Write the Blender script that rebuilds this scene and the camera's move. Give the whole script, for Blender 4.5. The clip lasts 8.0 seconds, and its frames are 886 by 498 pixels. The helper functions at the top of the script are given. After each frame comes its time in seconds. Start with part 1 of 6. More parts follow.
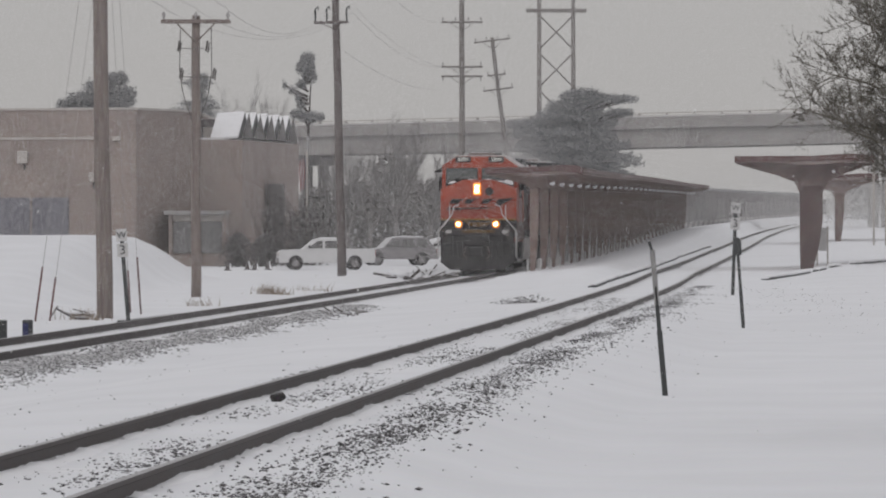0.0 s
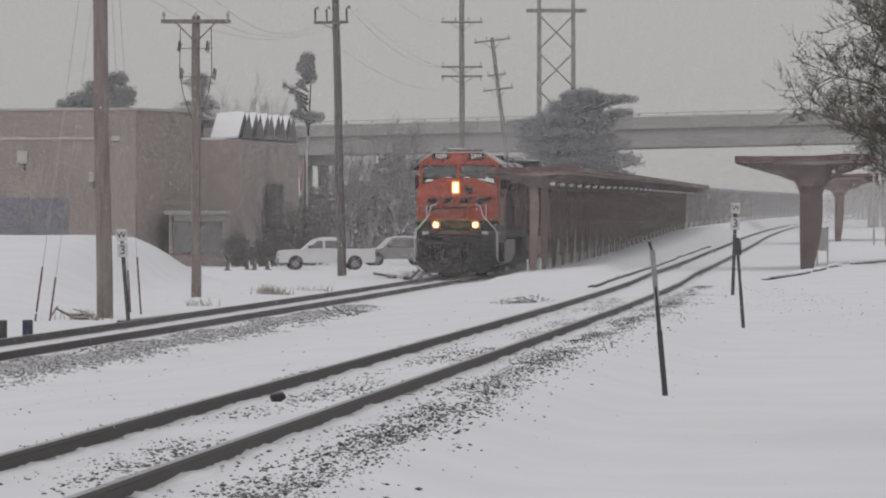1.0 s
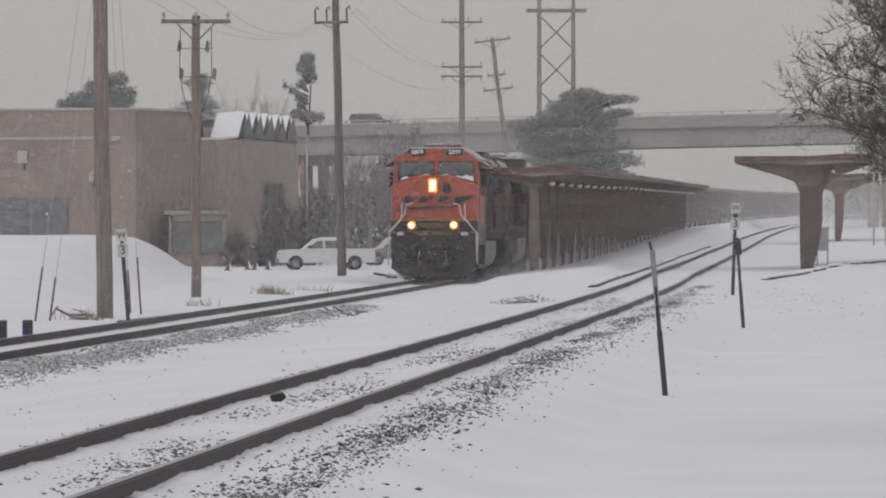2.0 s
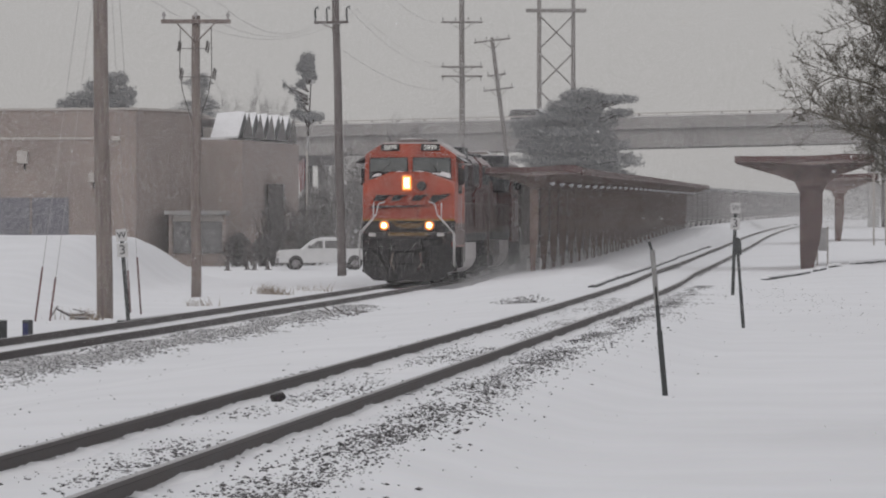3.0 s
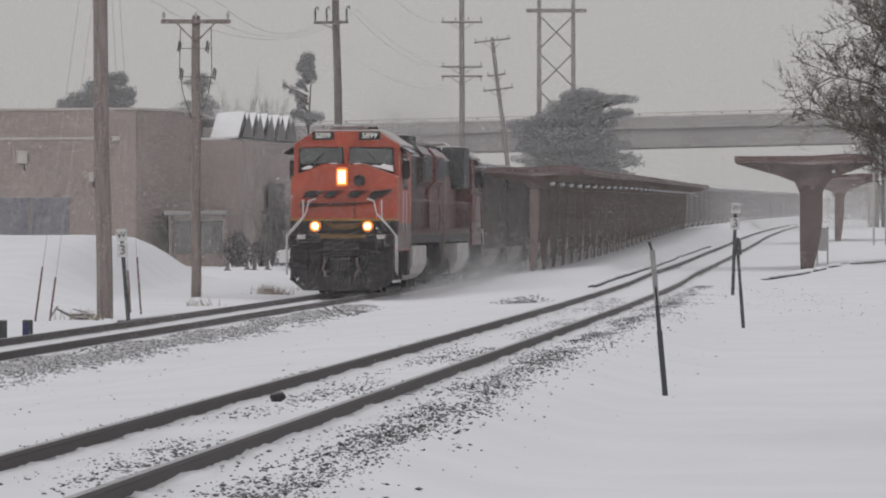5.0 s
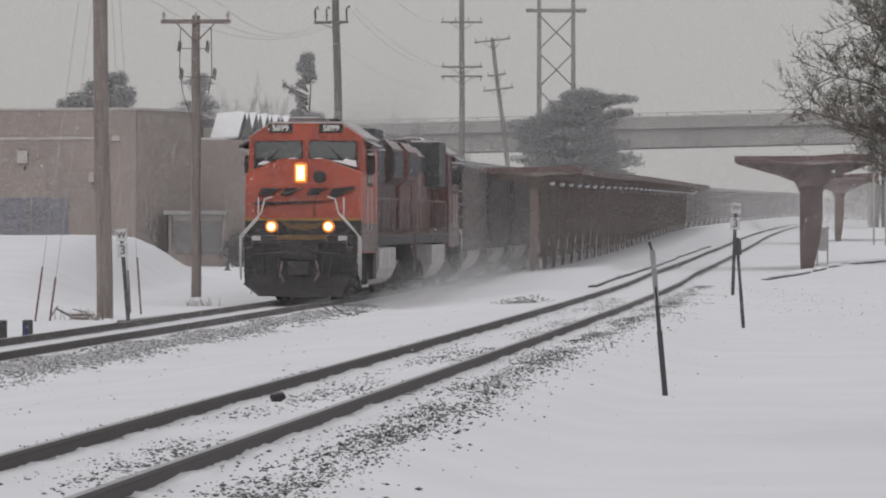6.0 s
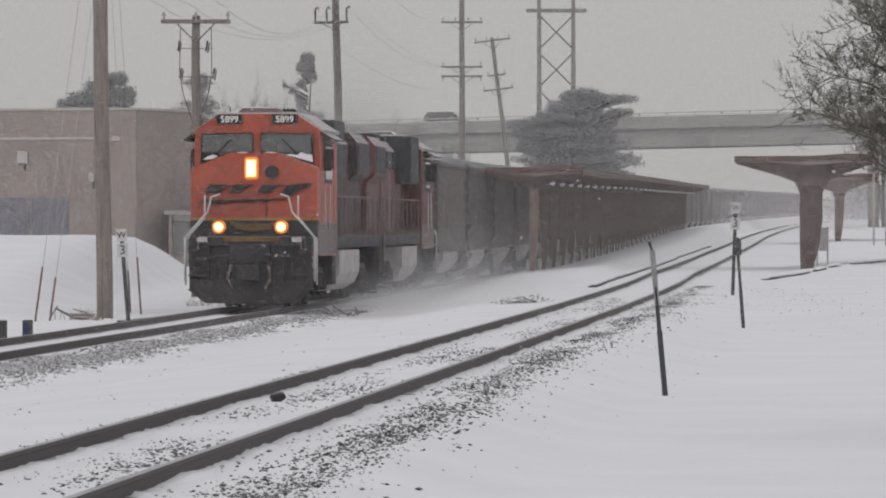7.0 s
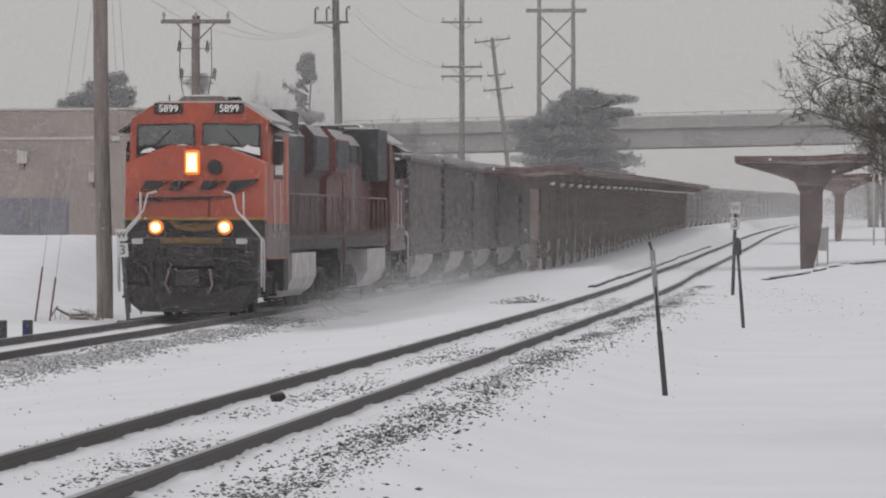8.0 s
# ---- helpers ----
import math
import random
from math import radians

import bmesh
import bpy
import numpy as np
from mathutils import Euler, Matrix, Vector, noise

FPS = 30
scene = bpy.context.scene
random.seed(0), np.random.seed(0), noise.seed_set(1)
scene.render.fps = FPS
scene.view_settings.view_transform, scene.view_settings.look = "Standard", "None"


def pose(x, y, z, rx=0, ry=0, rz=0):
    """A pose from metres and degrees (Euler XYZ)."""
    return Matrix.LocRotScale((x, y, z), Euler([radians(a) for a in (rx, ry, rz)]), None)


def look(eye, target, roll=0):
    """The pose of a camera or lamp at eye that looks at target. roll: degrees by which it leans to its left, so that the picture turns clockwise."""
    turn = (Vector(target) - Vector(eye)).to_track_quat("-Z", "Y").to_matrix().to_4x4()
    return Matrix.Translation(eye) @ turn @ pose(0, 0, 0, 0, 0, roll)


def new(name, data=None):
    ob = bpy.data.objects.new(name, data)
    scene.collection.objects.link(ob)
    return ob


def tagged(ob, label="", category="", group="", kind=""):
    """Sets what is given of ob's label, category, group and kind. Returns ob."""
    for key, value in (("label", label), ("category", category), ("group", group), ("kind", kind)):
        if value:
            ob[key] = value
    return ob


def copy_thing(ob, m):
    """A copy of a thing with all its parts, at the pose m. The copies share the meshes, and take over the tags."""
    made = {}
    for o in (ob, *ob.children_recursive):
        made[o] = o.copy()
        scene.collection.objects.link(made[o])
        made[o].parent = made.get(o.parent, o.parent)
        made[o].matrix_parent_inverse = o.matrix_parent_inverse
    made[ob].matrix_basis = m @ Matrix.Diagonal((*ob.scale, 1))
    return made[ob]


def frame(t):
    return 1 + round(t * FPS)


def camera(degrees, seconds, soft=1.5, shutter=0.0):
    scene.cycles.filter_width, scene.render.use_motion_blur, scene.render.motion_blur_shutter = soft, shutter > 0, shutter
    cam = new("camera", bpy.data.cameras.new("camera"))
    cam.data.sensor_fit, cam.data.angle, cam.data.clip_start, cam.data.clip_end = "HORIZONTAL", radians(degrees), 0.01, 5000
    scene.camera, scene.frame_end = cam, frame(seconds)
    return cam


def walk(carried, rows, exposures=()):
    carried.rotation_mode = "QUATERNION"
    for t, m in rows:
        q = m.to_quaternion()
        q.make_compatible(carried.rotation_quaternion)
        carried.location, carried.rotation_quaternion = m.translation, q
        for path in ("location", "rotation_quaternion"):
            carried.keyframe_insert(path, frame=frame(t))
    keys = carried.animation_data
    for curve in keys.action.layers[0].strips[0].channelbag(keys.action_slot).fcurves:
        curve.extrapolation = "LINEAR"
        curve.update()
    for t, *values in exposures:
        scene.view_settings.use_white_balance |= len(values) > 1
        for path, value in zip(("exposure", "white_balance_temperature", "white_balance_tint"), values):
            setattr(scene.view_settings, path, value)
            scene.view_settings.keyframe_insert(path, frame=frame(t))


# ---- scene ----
cam = camera(9.055, 8.0, soft=2.0)
EYE_Z = 2.2
CAM_POSE = pose(0, 0, EYE_Z, 90 - 0.330, 0, 0)
walk(cam, [(0.0, CAM_POSE), (8.0, CAM_POSE)], [(0.0, 0.02), (3.5, 0.02), (4.5, 0.08), (6.5, 0.10), (8.0, 0.17)])

# ---- world, sun, exposure ----
SKY_LOW, SKY_HIGH = (0.415, 0.403, 0.399), (0.74, 0.735, 0.755)
world = bpy.data.worlds.new("overcast_sky")
scene.world = world
world.use_nodes = True
wn, wl = world.node_tree.nodes, world.node_tree.links
wn.clear()
w_out = wn.new("ShaderNodeOutputWorld")
w_bg = wn.new("ShaderNodeBackground")
w_sky = wn.new("ShaderNodeTexSky")
w_sky.sky_type, w_sky.sun_disc = "NISHITA", False
w_sky.sun_elevation, w_sky.sun_rotation = radians(38), radians(200)
w_coord = wn.new("ShaderNodeTexCoord")
w_sep = wn.new("ShaderNodeSeparateXYZ")
w_ramp = wn.new("ShaderNodeValToRGB")
w_ramp.color_ramp.elements[0].position, w_ramp.color_ramp.elements[0].color = 0.0, (*SKY_LOW, 1)
w_ramp.color_ramp.elements[1].position, w_ramp.color_ramp.elements[1].color = 1.0, (*SKY_HIGH, 1)
w_dim = wn.new("ShaderNodeVectorMath")
w_dim.operation = "SCALE"
w_dim.inputs["Scale"].default_value = 0.06
w_mix = wn.new("ShaderNodeMix")
w_mix.data_type = "RGBA"
w_mix.inputs["Factor"].default_value = 0.06
wl.new(w_coord.outputs["Generated"], w_sep.inputs[0])
wl.new(w_sep.outputs["Z"], w_ramp.inputs[0])
wl.new(w_sky.outputs[0], w_dim.inputs[0])
wl.new(w_ramp.outputs[0], w_mix.inputs["A"])
wl.new(w_dim.outputs[0], w_mix.inputs["B"])
wl.new(w_mix.outputs["Result"], w_bg.inputs["Color"])
w_bg.inputs["Strength"].default_value = 1.0
wl.new(w_bg.outputs[0], w_out.inputs[0])

sun_data = bpy.data.lights.new("sun", "SUN")
sun_data.energy, sun_data.angle, sun_data.color = 0.5, radians(40), (1.0, 0.97, 0.94)
sun_ob = new("sun", sun_data)
sun_ob.matrix_world = look((-30, -60, 60), (0, 40, 0))


# ---- materials ----
def mat(name, color, rough=0.7, metal=0.0, vary=0.25, scale=3.0, bump=0.2, fine=40.0, second=None, amount=0.5,
        snow=0.0, rand=0.0, stretch=(1, 1, 1), spec=0.5, snow_from=0.45):
    """Colour with variation at two scales, fine relief and, on upward faces, settled snow."""
    m = bpy.data.materials.new(name)
    m.use_nodes = True
    n, l = m.node_tree.nodes, m.node_tree.links
    b = n["Principled BSDF"]
    b.inputs["Roughness"].default_value, b.inputs["Metallic"].default_value = rough, metal
    b.inputs["Specular IOR Level"].default_value = spec
    tc, mp = n.new("ShaderNodeTexCoord"), n.new("ShaderNodeMapping")
    mp.inputs["Scale"].default_value = stretch
    l.new(tc.outputs["Object"], mp.inputs[0])
    big, small = n.new("ShaderNodeTexNoise"), n.new("ShaderNodeTexNoise")
    big.inputs["Scale"].default_value, big.inputs["Detail"].default_value = scale, 6
    small.inputs["Scale"].default_value, small.inputs["Detail"].default_value = fine, 4
    l.new(mp.outputs[0], big.inputs[0]), l.new(mp.outputs[0], small.inputs[0])
    ramp = n.new("ShaderNodeValToRGB")
    ramp.color_ramp.elements[0].position, ramp.color_ramp.elements[1].position = 0.5 - amount * 0.35, 0.5 + amount * 0.35
    dark = second or tuple(c * (1 - vary) for c in color)
    ramp.color_ramp.elements[0].color, ramp.color_ramp.elements[1].color = (*dark, 1), (*color, 1)
    l.new(big.outputs[0], ramp.inputs[0])
    mul = n.new("ShaderNodeMix")
    mul.data_type, mul.blend_type = "RGBA", "MULTIPLY"
    mul.inputs["Factor"].default_value = vary
    l.new(ramp.outputs[0], mul.inputs["A"]), l.new(small.outputs[1], mul.inputs["B"])
    top = mul.outputs["Result"]
    if rand:
        info, hsv = n.new("ShaderNodeObjectInfo"), n.new("ShaderNodeHueSaturation")
        span = n.new("ShaderNodeMapRange")
        span.inputs["To Min"].default_value, span.inputs["To Max"].default_value = 1 - rand, 1 + rand
        l.new(info.outputs["Random"], span.inputs["Value"]), l.new(span.outputs[0], hsv.inputs["Value"])
        l.new(top, hsv.inputs["Color"])
        top = hsv.outputs[0]
    if snow:
        geo, sep = n.new("ShaderNodeNewGeometry"), n.new("ShaderNodeSeparateXYZ")
        l.new(geo.outputs["Normal"], sep.inputs[0])
        add = n.new("ShaderNodeMath")
        add.operation, add.use_clamp = "MULTIPLY_ADD", False
        l.new(small.outputs[0], add.inputs[0])
        add.inputs[1].default_value = 0.9
        l.new(sep.outputs["Z"], add.inputs[2])
        cover = n.new("ShaderNodeMapRange")
        cover.inputs["From Min"].default_value, cover.inputs["From Max"].default_value = snow_from + 0.35, snow_from + 0.65
        cover.inputs["To Max"].default_value = snow
        l.new(add.outputs[0], cover.inputs["Value"])
        mix = n.new("ShaderNodeMix")
        mix.data_type = "RGBA"
        mix.inputs["B"].default_value = (0.82, 0.82, 0.84, 1)
        l.new(cover.outputs[0], mix.inputs["Factor"]), l.new(top, mix.inputs["A"])
        top = mix.outputs["Result"]
    l.new(top, b.inputs["Base Color"])
    if bump:
        bp = n.new("ShaderNodeBump")
        bp.inputs["Strength"].default_value, bp.inputs["Distance"].default_value = bump, 0.02
        l.new(small.outputs[0], bp.inputs["Height"]), l.new(bp.outputs[0], b.inputs["Normal"])
    return m


def glow(name, color, strength, base=(0.9, 0.9, 0.85)):
    m = bpy.data.materials.new(name)
    m.use_nodes = True
    b = m.node_tree.nodes["Principled BSDF"]
    b.inputs["Base Color"].default_value = (*base, 1)
    b.inputs["Emission Color"].default_value = (*color, 1)
    b.inputs["Emission Strength"].default_value = strength
    return m


def glass(name, color, rough=0.08):
    m = bpy.data.materials.new(name)
    m.use_nodes = True
    b = m.node_tree.nodes["Principled BSDF"]
    b.inputs["Base Color"].default_value = (*color, 1)
    b.inputs["Roughness"].default_value = rough
    b.inputs["Specular IOR Level"].default_value = 0.6
    b.inputs["Coat Weight"].default_value = 0.5
    return m


M_SNOW = mat("snow", (0.80, 0.805, 0.83), 0.9, vary=0.06, scale=0.35, bump=0.55, fine=6.0, spec=0.2)
M_SNOW_LUMP = mat("settled_snow", (0.84, 0.84, 0.86), 0.9, vary=0.05, scale=2.0, bump=0.3, fine=20.0, spec=0.2)
M_RAIL = mat("rail_steel", (0.062, 0.053, 0.053), 0.6, 0.1, vary=0.45, scale=1.2, fine=25, snow=0.6, second=(0.06, 0.045, 0.04), snow_from=0.75)
M_RAILHEAD = mat("worn_rail_head", (0.30, 0.29, 0.295), 0.42, 0.6, vary=0.35, scale=2.0, fine=30, second=(0.16, 0.15, 0.15), snow=0.5, snow_from=0.95)
M_SLEEPER = mat("snowy_sleeper_wood", (0.16, 0.13, 0.12), 0.9, vary=0.4, snow=0.95, snow_from=0.2)
M_STONE = mat("ballast_stone", (0.085, 0.076, 0.077), 0.9, vary=0.5, scale=4, fine=30, snow=0.4, second=(0.03, 0.027, 0.028), snow_from=0.85)
M_STONE_PALE = mat("snowy_ballast_stone", (0.16, 0.148, 0.145), 0.9, vary=0.5, scale=4, fine=30, snow=0.75, second=(0.055, 0.05, 0.05), snow_from=0.78)
M_ORANGE = mat("orange_paint", (0.50, 0.082, 0.036), 0.5, vary=0.36, scale=1.4, bump=0.05, fine=18, second=(0.33, 0.062, 0.036), snow=0.35)
M_RED = mat("oxide_red_paint", (0.17, 0.042, 0.036), 0.6, vary=0.45, scale=1.1, bump=0.08, fine=14, second=(0.09, 0.034, 0.033), snow=0.35)
M_GRIME = mat("grimy_maroon_hood", (0.115, 0.048, 0.044), 0.7, vary=0.5, scale=1.3, bump=0.1, fine=12, second=(0.055, 0.033, 0.033), stretch=(1, 1, 0.3), snow=0.35)
M_BLACK = mat("black_undercarriage", (0.048, 0.043, 0.046), 0.75, vary=0.5, scale=2.5, fine=12, second=(0.026, 0.023, 0.024), snow=0.35, snow_from=0.8)
M_HOODTOP = mat("dark_roof_paint", (0.05, 0.05, 0.055), 0.7, vary=0.4, scale=1.5, fine=12, snow=0.45)
M_GREY = mat("grimy_grey_panel", (0.24, 0.19, 0.185), 0.7, vary=0.4, scale=1.2, fine=15, second=(0.16, 0.11, 0.10), stretch=(1, 1, 0.25))
M_YELLOW = mat("yellow_stripe", (0.42, 0.24, 0.04), 0.5, vary=0.3, scale=2, bump=0.05)
M_OLIVE = mat("dirty_yellow_emblem", (0.20, 0.11, 0.03), 0.6, vary=0.4, scale=3, bump=0.05)
M_SILVER = mat("white_handrail_paint", (0.62, 0.60, 0.60), 0.5, vary=0.2, scale=4, bump=0.05)
M_PLASTER = mat("snow_plastered_steel", (0.60, 0.58, 0.58), 0.85, vary=0.25, scale=2.2, bump=0.25, fine=14, second=(0.42, 0.38, 0.37))
M_WINDOW = glass("cab_window_glass", (0.10, 0.11, 0.11))
M_LAMP = glow("headlight_lens", (1.0, 0.74, 0.42), 12.0)
# two dimmer orange glows that imitate the glare around the lenses
M_HALO_IN = glow("lamp_halo_inner", (1.0, 0.52, 0.14), 2.6, (0.4, 0.2, 0.05))
M_HALO_OUT = glow("lamp_halo_outer", (1.0, 0.24, 0.03), 0.62, (0.2, 0.06, 0.02))
M_WHITE_TEXT = glow("number_white", (0.9, 0.88, 0.85), 0.03)
M_CAR = mat("coal_car_steel", (0.135, 0.108, 0.10), 0.75, 0.0, vary=0.4, scale=0.9, bump=0.15, fine=9, second=(0.09, 0.076, 0.075), rand=0.22, stretch=(1, 1, 0.3))
M_COAL = mat("coal_load", (0.075, 0.076, 0.078), 0.85, vary=0.5, scale=3, bump=0.6, fine=8, second=(0.04, 0.04, 0.042), snow=0.2, snow_from=0.75)
M_CANOPY = mat("brown_red_canopy_paint", (0.165, 0.095, 0.09), 0.7, vary=0.35, scale=0.9, fine=10, second=(0.115, 0.07, 0.068), snow=0.0)
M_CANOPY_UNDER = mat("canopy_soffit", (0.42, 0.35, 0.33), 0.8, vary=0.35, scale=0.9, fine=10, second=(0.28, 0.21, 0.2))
M_CANOPY_POST = mat("weathered_brown_post", (0.32, 0.24, 0.215), 0.8, vary=0.35, scale=1.2, fine=10, second=(0.2, 0.14, 0.13))
M_BRACKET = mat("weathered_bracket_paint", (0.29, 0.225, 0.21), 0.8, vary=0.45, scale=1.1, fine=9, second=(0.14, 0.095, 0.09))
M_COLUMN = mat("dark_brown_column_paint", (0.155, 0.105, 0.10), 0.8, vary=0.4, scale=1.3, fine=9, second=(0.095, 0.062, 0.06))
M_POLE = mat("weathered_pole_wood", (0.31, 0.265, 0.245), 0.9, vary=0.35, scale=2.0, bump=0.4, fine=12, second=(0.2, 0.165, 0.155), stretch=(6, 6, 0.5))
M_POLE_DARK = mat("dark_damp_pole_wood", (0.20, 0.172, 0.165), 0.9, vary=0.35, scale=2.0, bump=0.4, fine=12, second=(0.13, 0.11, 0.108), stretch=(6, 6, 0.5))
# far pole wood in an even grey with the haze mixed in
M_POLE_FAR = mat("haze_paled_pole_wood", (0.27, 0.25, 0.24), 0.9, vary=0.2, scale=2.0, bump=0.2, fine=12, stretch=(6, 6, 0.5))
M_WIRE = mat("wire", (0.40, 0.38, 0.38), 0.7, vary=0.15, scale=1.0, bump=0.0)
M_BRICK = mat("tan_brick_wall", (0.335, 0.275, 0.25), 0.9, vary=0.16, scale=0.5, bump=0.15, fine=5, second=(0.275, 0.228, 0.21))
M_CONCRETE = mat("bridge_concrete", (0.36, 0.345, 0.335), 0.9, vary=0.18, scale=0.2, bump=0.15, fine=3, second=(0.28, 0.265, 0.26))
M_SIGN = mat("white_sign_paint", (0.62, 0.61, 0.61), 0.6, vary=0.15, scale=8, bump=0.03, fine=60)
M_SIGN_INK = mat("black_sign_ink", (0.03, 0.03, 0.035), 0.6, vary=0.1)
M_POST = mat("dark_green_steel_post", (0.075, 0.08, 0.082), 0.7, vary=0.35, scale=5, fine=60)
M_GUARD = mat("faded_red_brown_sleeve", (0.20, 0.09, 0.085), 0.8, vary=0.3, scale=5)
M_BLUE = mat("faded_blue_paint", (0.06, 0.065, 0.19), 0.7, vary=0.4, scale=6, fine=40)
M_POST_WHITE = mat("grey_white_post_band", (0.40, 0.39, 0.39), 0.7, vary=0.35, scale=7, fine=60)
M_SWITCH = mat("weathered_switchgear", (0.17, 0.155, 0.15), 0.7, vary=0.3, scale=5, fine=40)
M_BARK = mat("dark_bark", (0.105, 0.085, 0.08), 0.9, vary=0.4, scale=6, fine=40, snow=0.4)
M_TWIG = mat("bare_twig", (0.20, 0.18, 0.145), 0.9, vary=0.35, scale=6, bump=0.0, snow=0.25)
# both needle greys are lightened to carry the haze before the far pines
M_NEEDLE = mat("haze_paled_needles", (0.36, 0.362, 0.365), 0.9, vary=0.4, scale=1.2, bump=0.0, fine=6, second=(0.27, 0.274, 0.278), snow=0.3)
M_PINE = mat("haze_paled_dark_needles", (0.33, 0.332, 0.34), 0.9, vary=0.12, scale=0.8, bump=0.0, fine=4, second=(0.29, 0.295, 0.30))
M_EXHAUST = mat("exhaust_mist", (0.50, 0.49, 0.49), 0.95, vary=0.1, bump=0.0, spec=0.1)
M_SHRUB = mat("dark_shrub_twigs", (0.19, 0.18, 0.18), 0.9, vary=0.3, scale=2, bump=0.0, second=(0.13, 0.122, 0.122))
# twig colour paled to stand in for distance haze
M_HAZY_TWIG = mat("haze_paled_twigs", (0.27, 0.253, 0.25), 0.9, vary=0.2, scale=2, bump=0.0)
M_CARPAINT = mat("white_car_paint", (0.66, 0.655, 0.66), 0.35, vary=0.08, scale=2, bump=0.02, snow=0.8)
M_CARSILVER = mat("silver_car_paint", (0.27, 0.255, 0.26), 0.4, vary=0.12, scale=2, bump=0.02, snow=0.8)
M_CARGREY = mat("dark_grey_car_paint", (0.16, 0.155, 0.16), 0.45, vary=0.12, scale=2, bump=0.02, snow=0.5)
M_TYRE = mat("tyre_rubber", (0.075, 0.07, 0.07), 0.85, vary=0.4, scale=5, snow=0.5, snow_from=0.3)
M_CARGLASS = glass("car_glass", (0.13, 0.125, 0.125))
M_TAIL = mat("red_tail_lamp", (0.35, 0.05, 0.05), 0.35, vary=0.1)
M_GARAGE = mat("blue_grey_door_paint", (0.185, 0.18, 0.21), 0.7, vary=0.15, scale=0.8, bump=0.05)
M_TRIM = mat("pale_trim_paint", (0.52, 0.48, 0.45), 0.8, vary=0.15, scale=2)
M_SHINGLE = mat("dark_gable_boards", (0.16, 0.145, 0.145), 0.9, vary=0.25, scale=1.2, stretch=(6, 1, 1))
M_GRASS = mat("dry_grass", (0.34, 0.28, 0.22), 0.95, vary=0.3, scale=6, snow=0.3)
M_FLAG_RED = mat("flag_red_cloth", (0.34, 0.10, 0.11), 0.9, vary=0.2, scale=4)
M_FLAG_WHITE = mat("flag_white_cloth", (0.55, 0.5, 0.5), 0.9, vary=0.15, scale=4)
M_FLAG_BLUE = mat("flag_blue_cloth", (0.10, 0.10, 0.16), 0.9, vary=0.2, scale=4)
M_FLAKE = mat("snowflake", (0.76, 0.755, 0.755), 0.9, vary=0.03, bump=0.0, spec=0.1)


# ---- mesh helpers ----
def bm_box(bm, x0, x1, y0, y1, z0, z1, m=None):
    c = Matrix.LocRotScale(((x0 + x1) / 2, (y0 + y1) / 2, (z0 + z1) / 2), None, (x1 - x0, y1 - y0, z1 - z0))
    return bmesh.ops.create_cube(bm, size=1, matrix=(m @ c) if m else c)["verts"]


def bm_rod(bm, a, b, r0, r1=None, sides=8):
    """A tapered rod from a to b."""
    a, b = Vector(a), Vector(b)
    d = b - a
    m = Matrix.Translation((a + b) / 2) @ d.to_track_quat("Z", "Y").to_matrix().to_4x4()
    return bmesh.ops.create_cone(bm, cap_ends=True, segments=sides, radius1=r0, radius2=r0 if r1 is None else r1, depth=d.length, matrix=m)["verts"]


def bm_prism(bm, outline, axis, lo, hi):
    """A prism: an outline in the two other axes, drawn out along axis from lo to hi."""
    def at(u, v, w):
        return {"x": (w, u, v), "y": (u, w, v), "z": (u, v, w)}[axis]
    a = [bm.verts.new(at(u, v, lo)) for u, v in outline]
    b = [bm.verts.new(at(u, v, hi)) for u, v in outline]
    n = len(outline)
    bm.faces.new(a), bm.faces.new(b[::-1])
    for i in range(n):
        bm.faces.new((a[i], b[i], b[(i + 1) % n], a[(i + 1) % n]))
    return a + b


def soften(bm, width, segments=2, angle=30):
    edges = [e for e in bm.edges if len(e.link_faces) == 2 and e.calc_face_angle(0) > radians(angle)]
    bmesh.ops.bevel(bm, geom=edges, offset=width, segments=segments, affect="EDGES", profile=0.6, clamp_overlap=True)


def done(name, bm, material, smooth=False):
    bmesh.ops.recalc_face_normals(bm, faces=bm.faces)
    me = bpy.data.meshes.new(name)
    bm.to_mesh(me)
    bm.free()
    if smooth:
        me.polygons.foreach_set("use_smooth", [True] * len(me.polygons))
    me.materials.append(material)
    return me


def part(name, bm, material, parent=None, label="", smooth=False):
    ob = new(name, done(name, bm, material, smooth))
    ob.parent = parent
    if label:
        ob["label"] = label
    return ob


def raw(name, verts, faces, material):
    me = bpy.data.meshes.new(name)
    me.from_pydata(verts, [], faces)
    me.materials.append(material)
    return me


def box_part(name, parent, material, x0, x1, y0, y1, z0, z1, bevel=0.0, label=""):
    bm = bmesh.new()
    bm_box(bm, x0, x1, y0, y1, z0, z1)
    if bevel:
        soften(bm, bevel)
    return part(name, bm, material, parent, label)


def rod_part(name, parent, material, points, r, sides=6, label=""):
    bm = bmesh.new()
    for a, b in zip(points, points[1:]):
        bm_rod(bm, a, b, r, sides=sides)
    return part(name, bm, material, parent, label, True)


def thing(name, m, label, category, group="", kind=""):
    ob = new(name)
    ob.matrix_world = m
    ob.empty_display_size = 0.3
    return tagged(ob, label, category, group, kind)


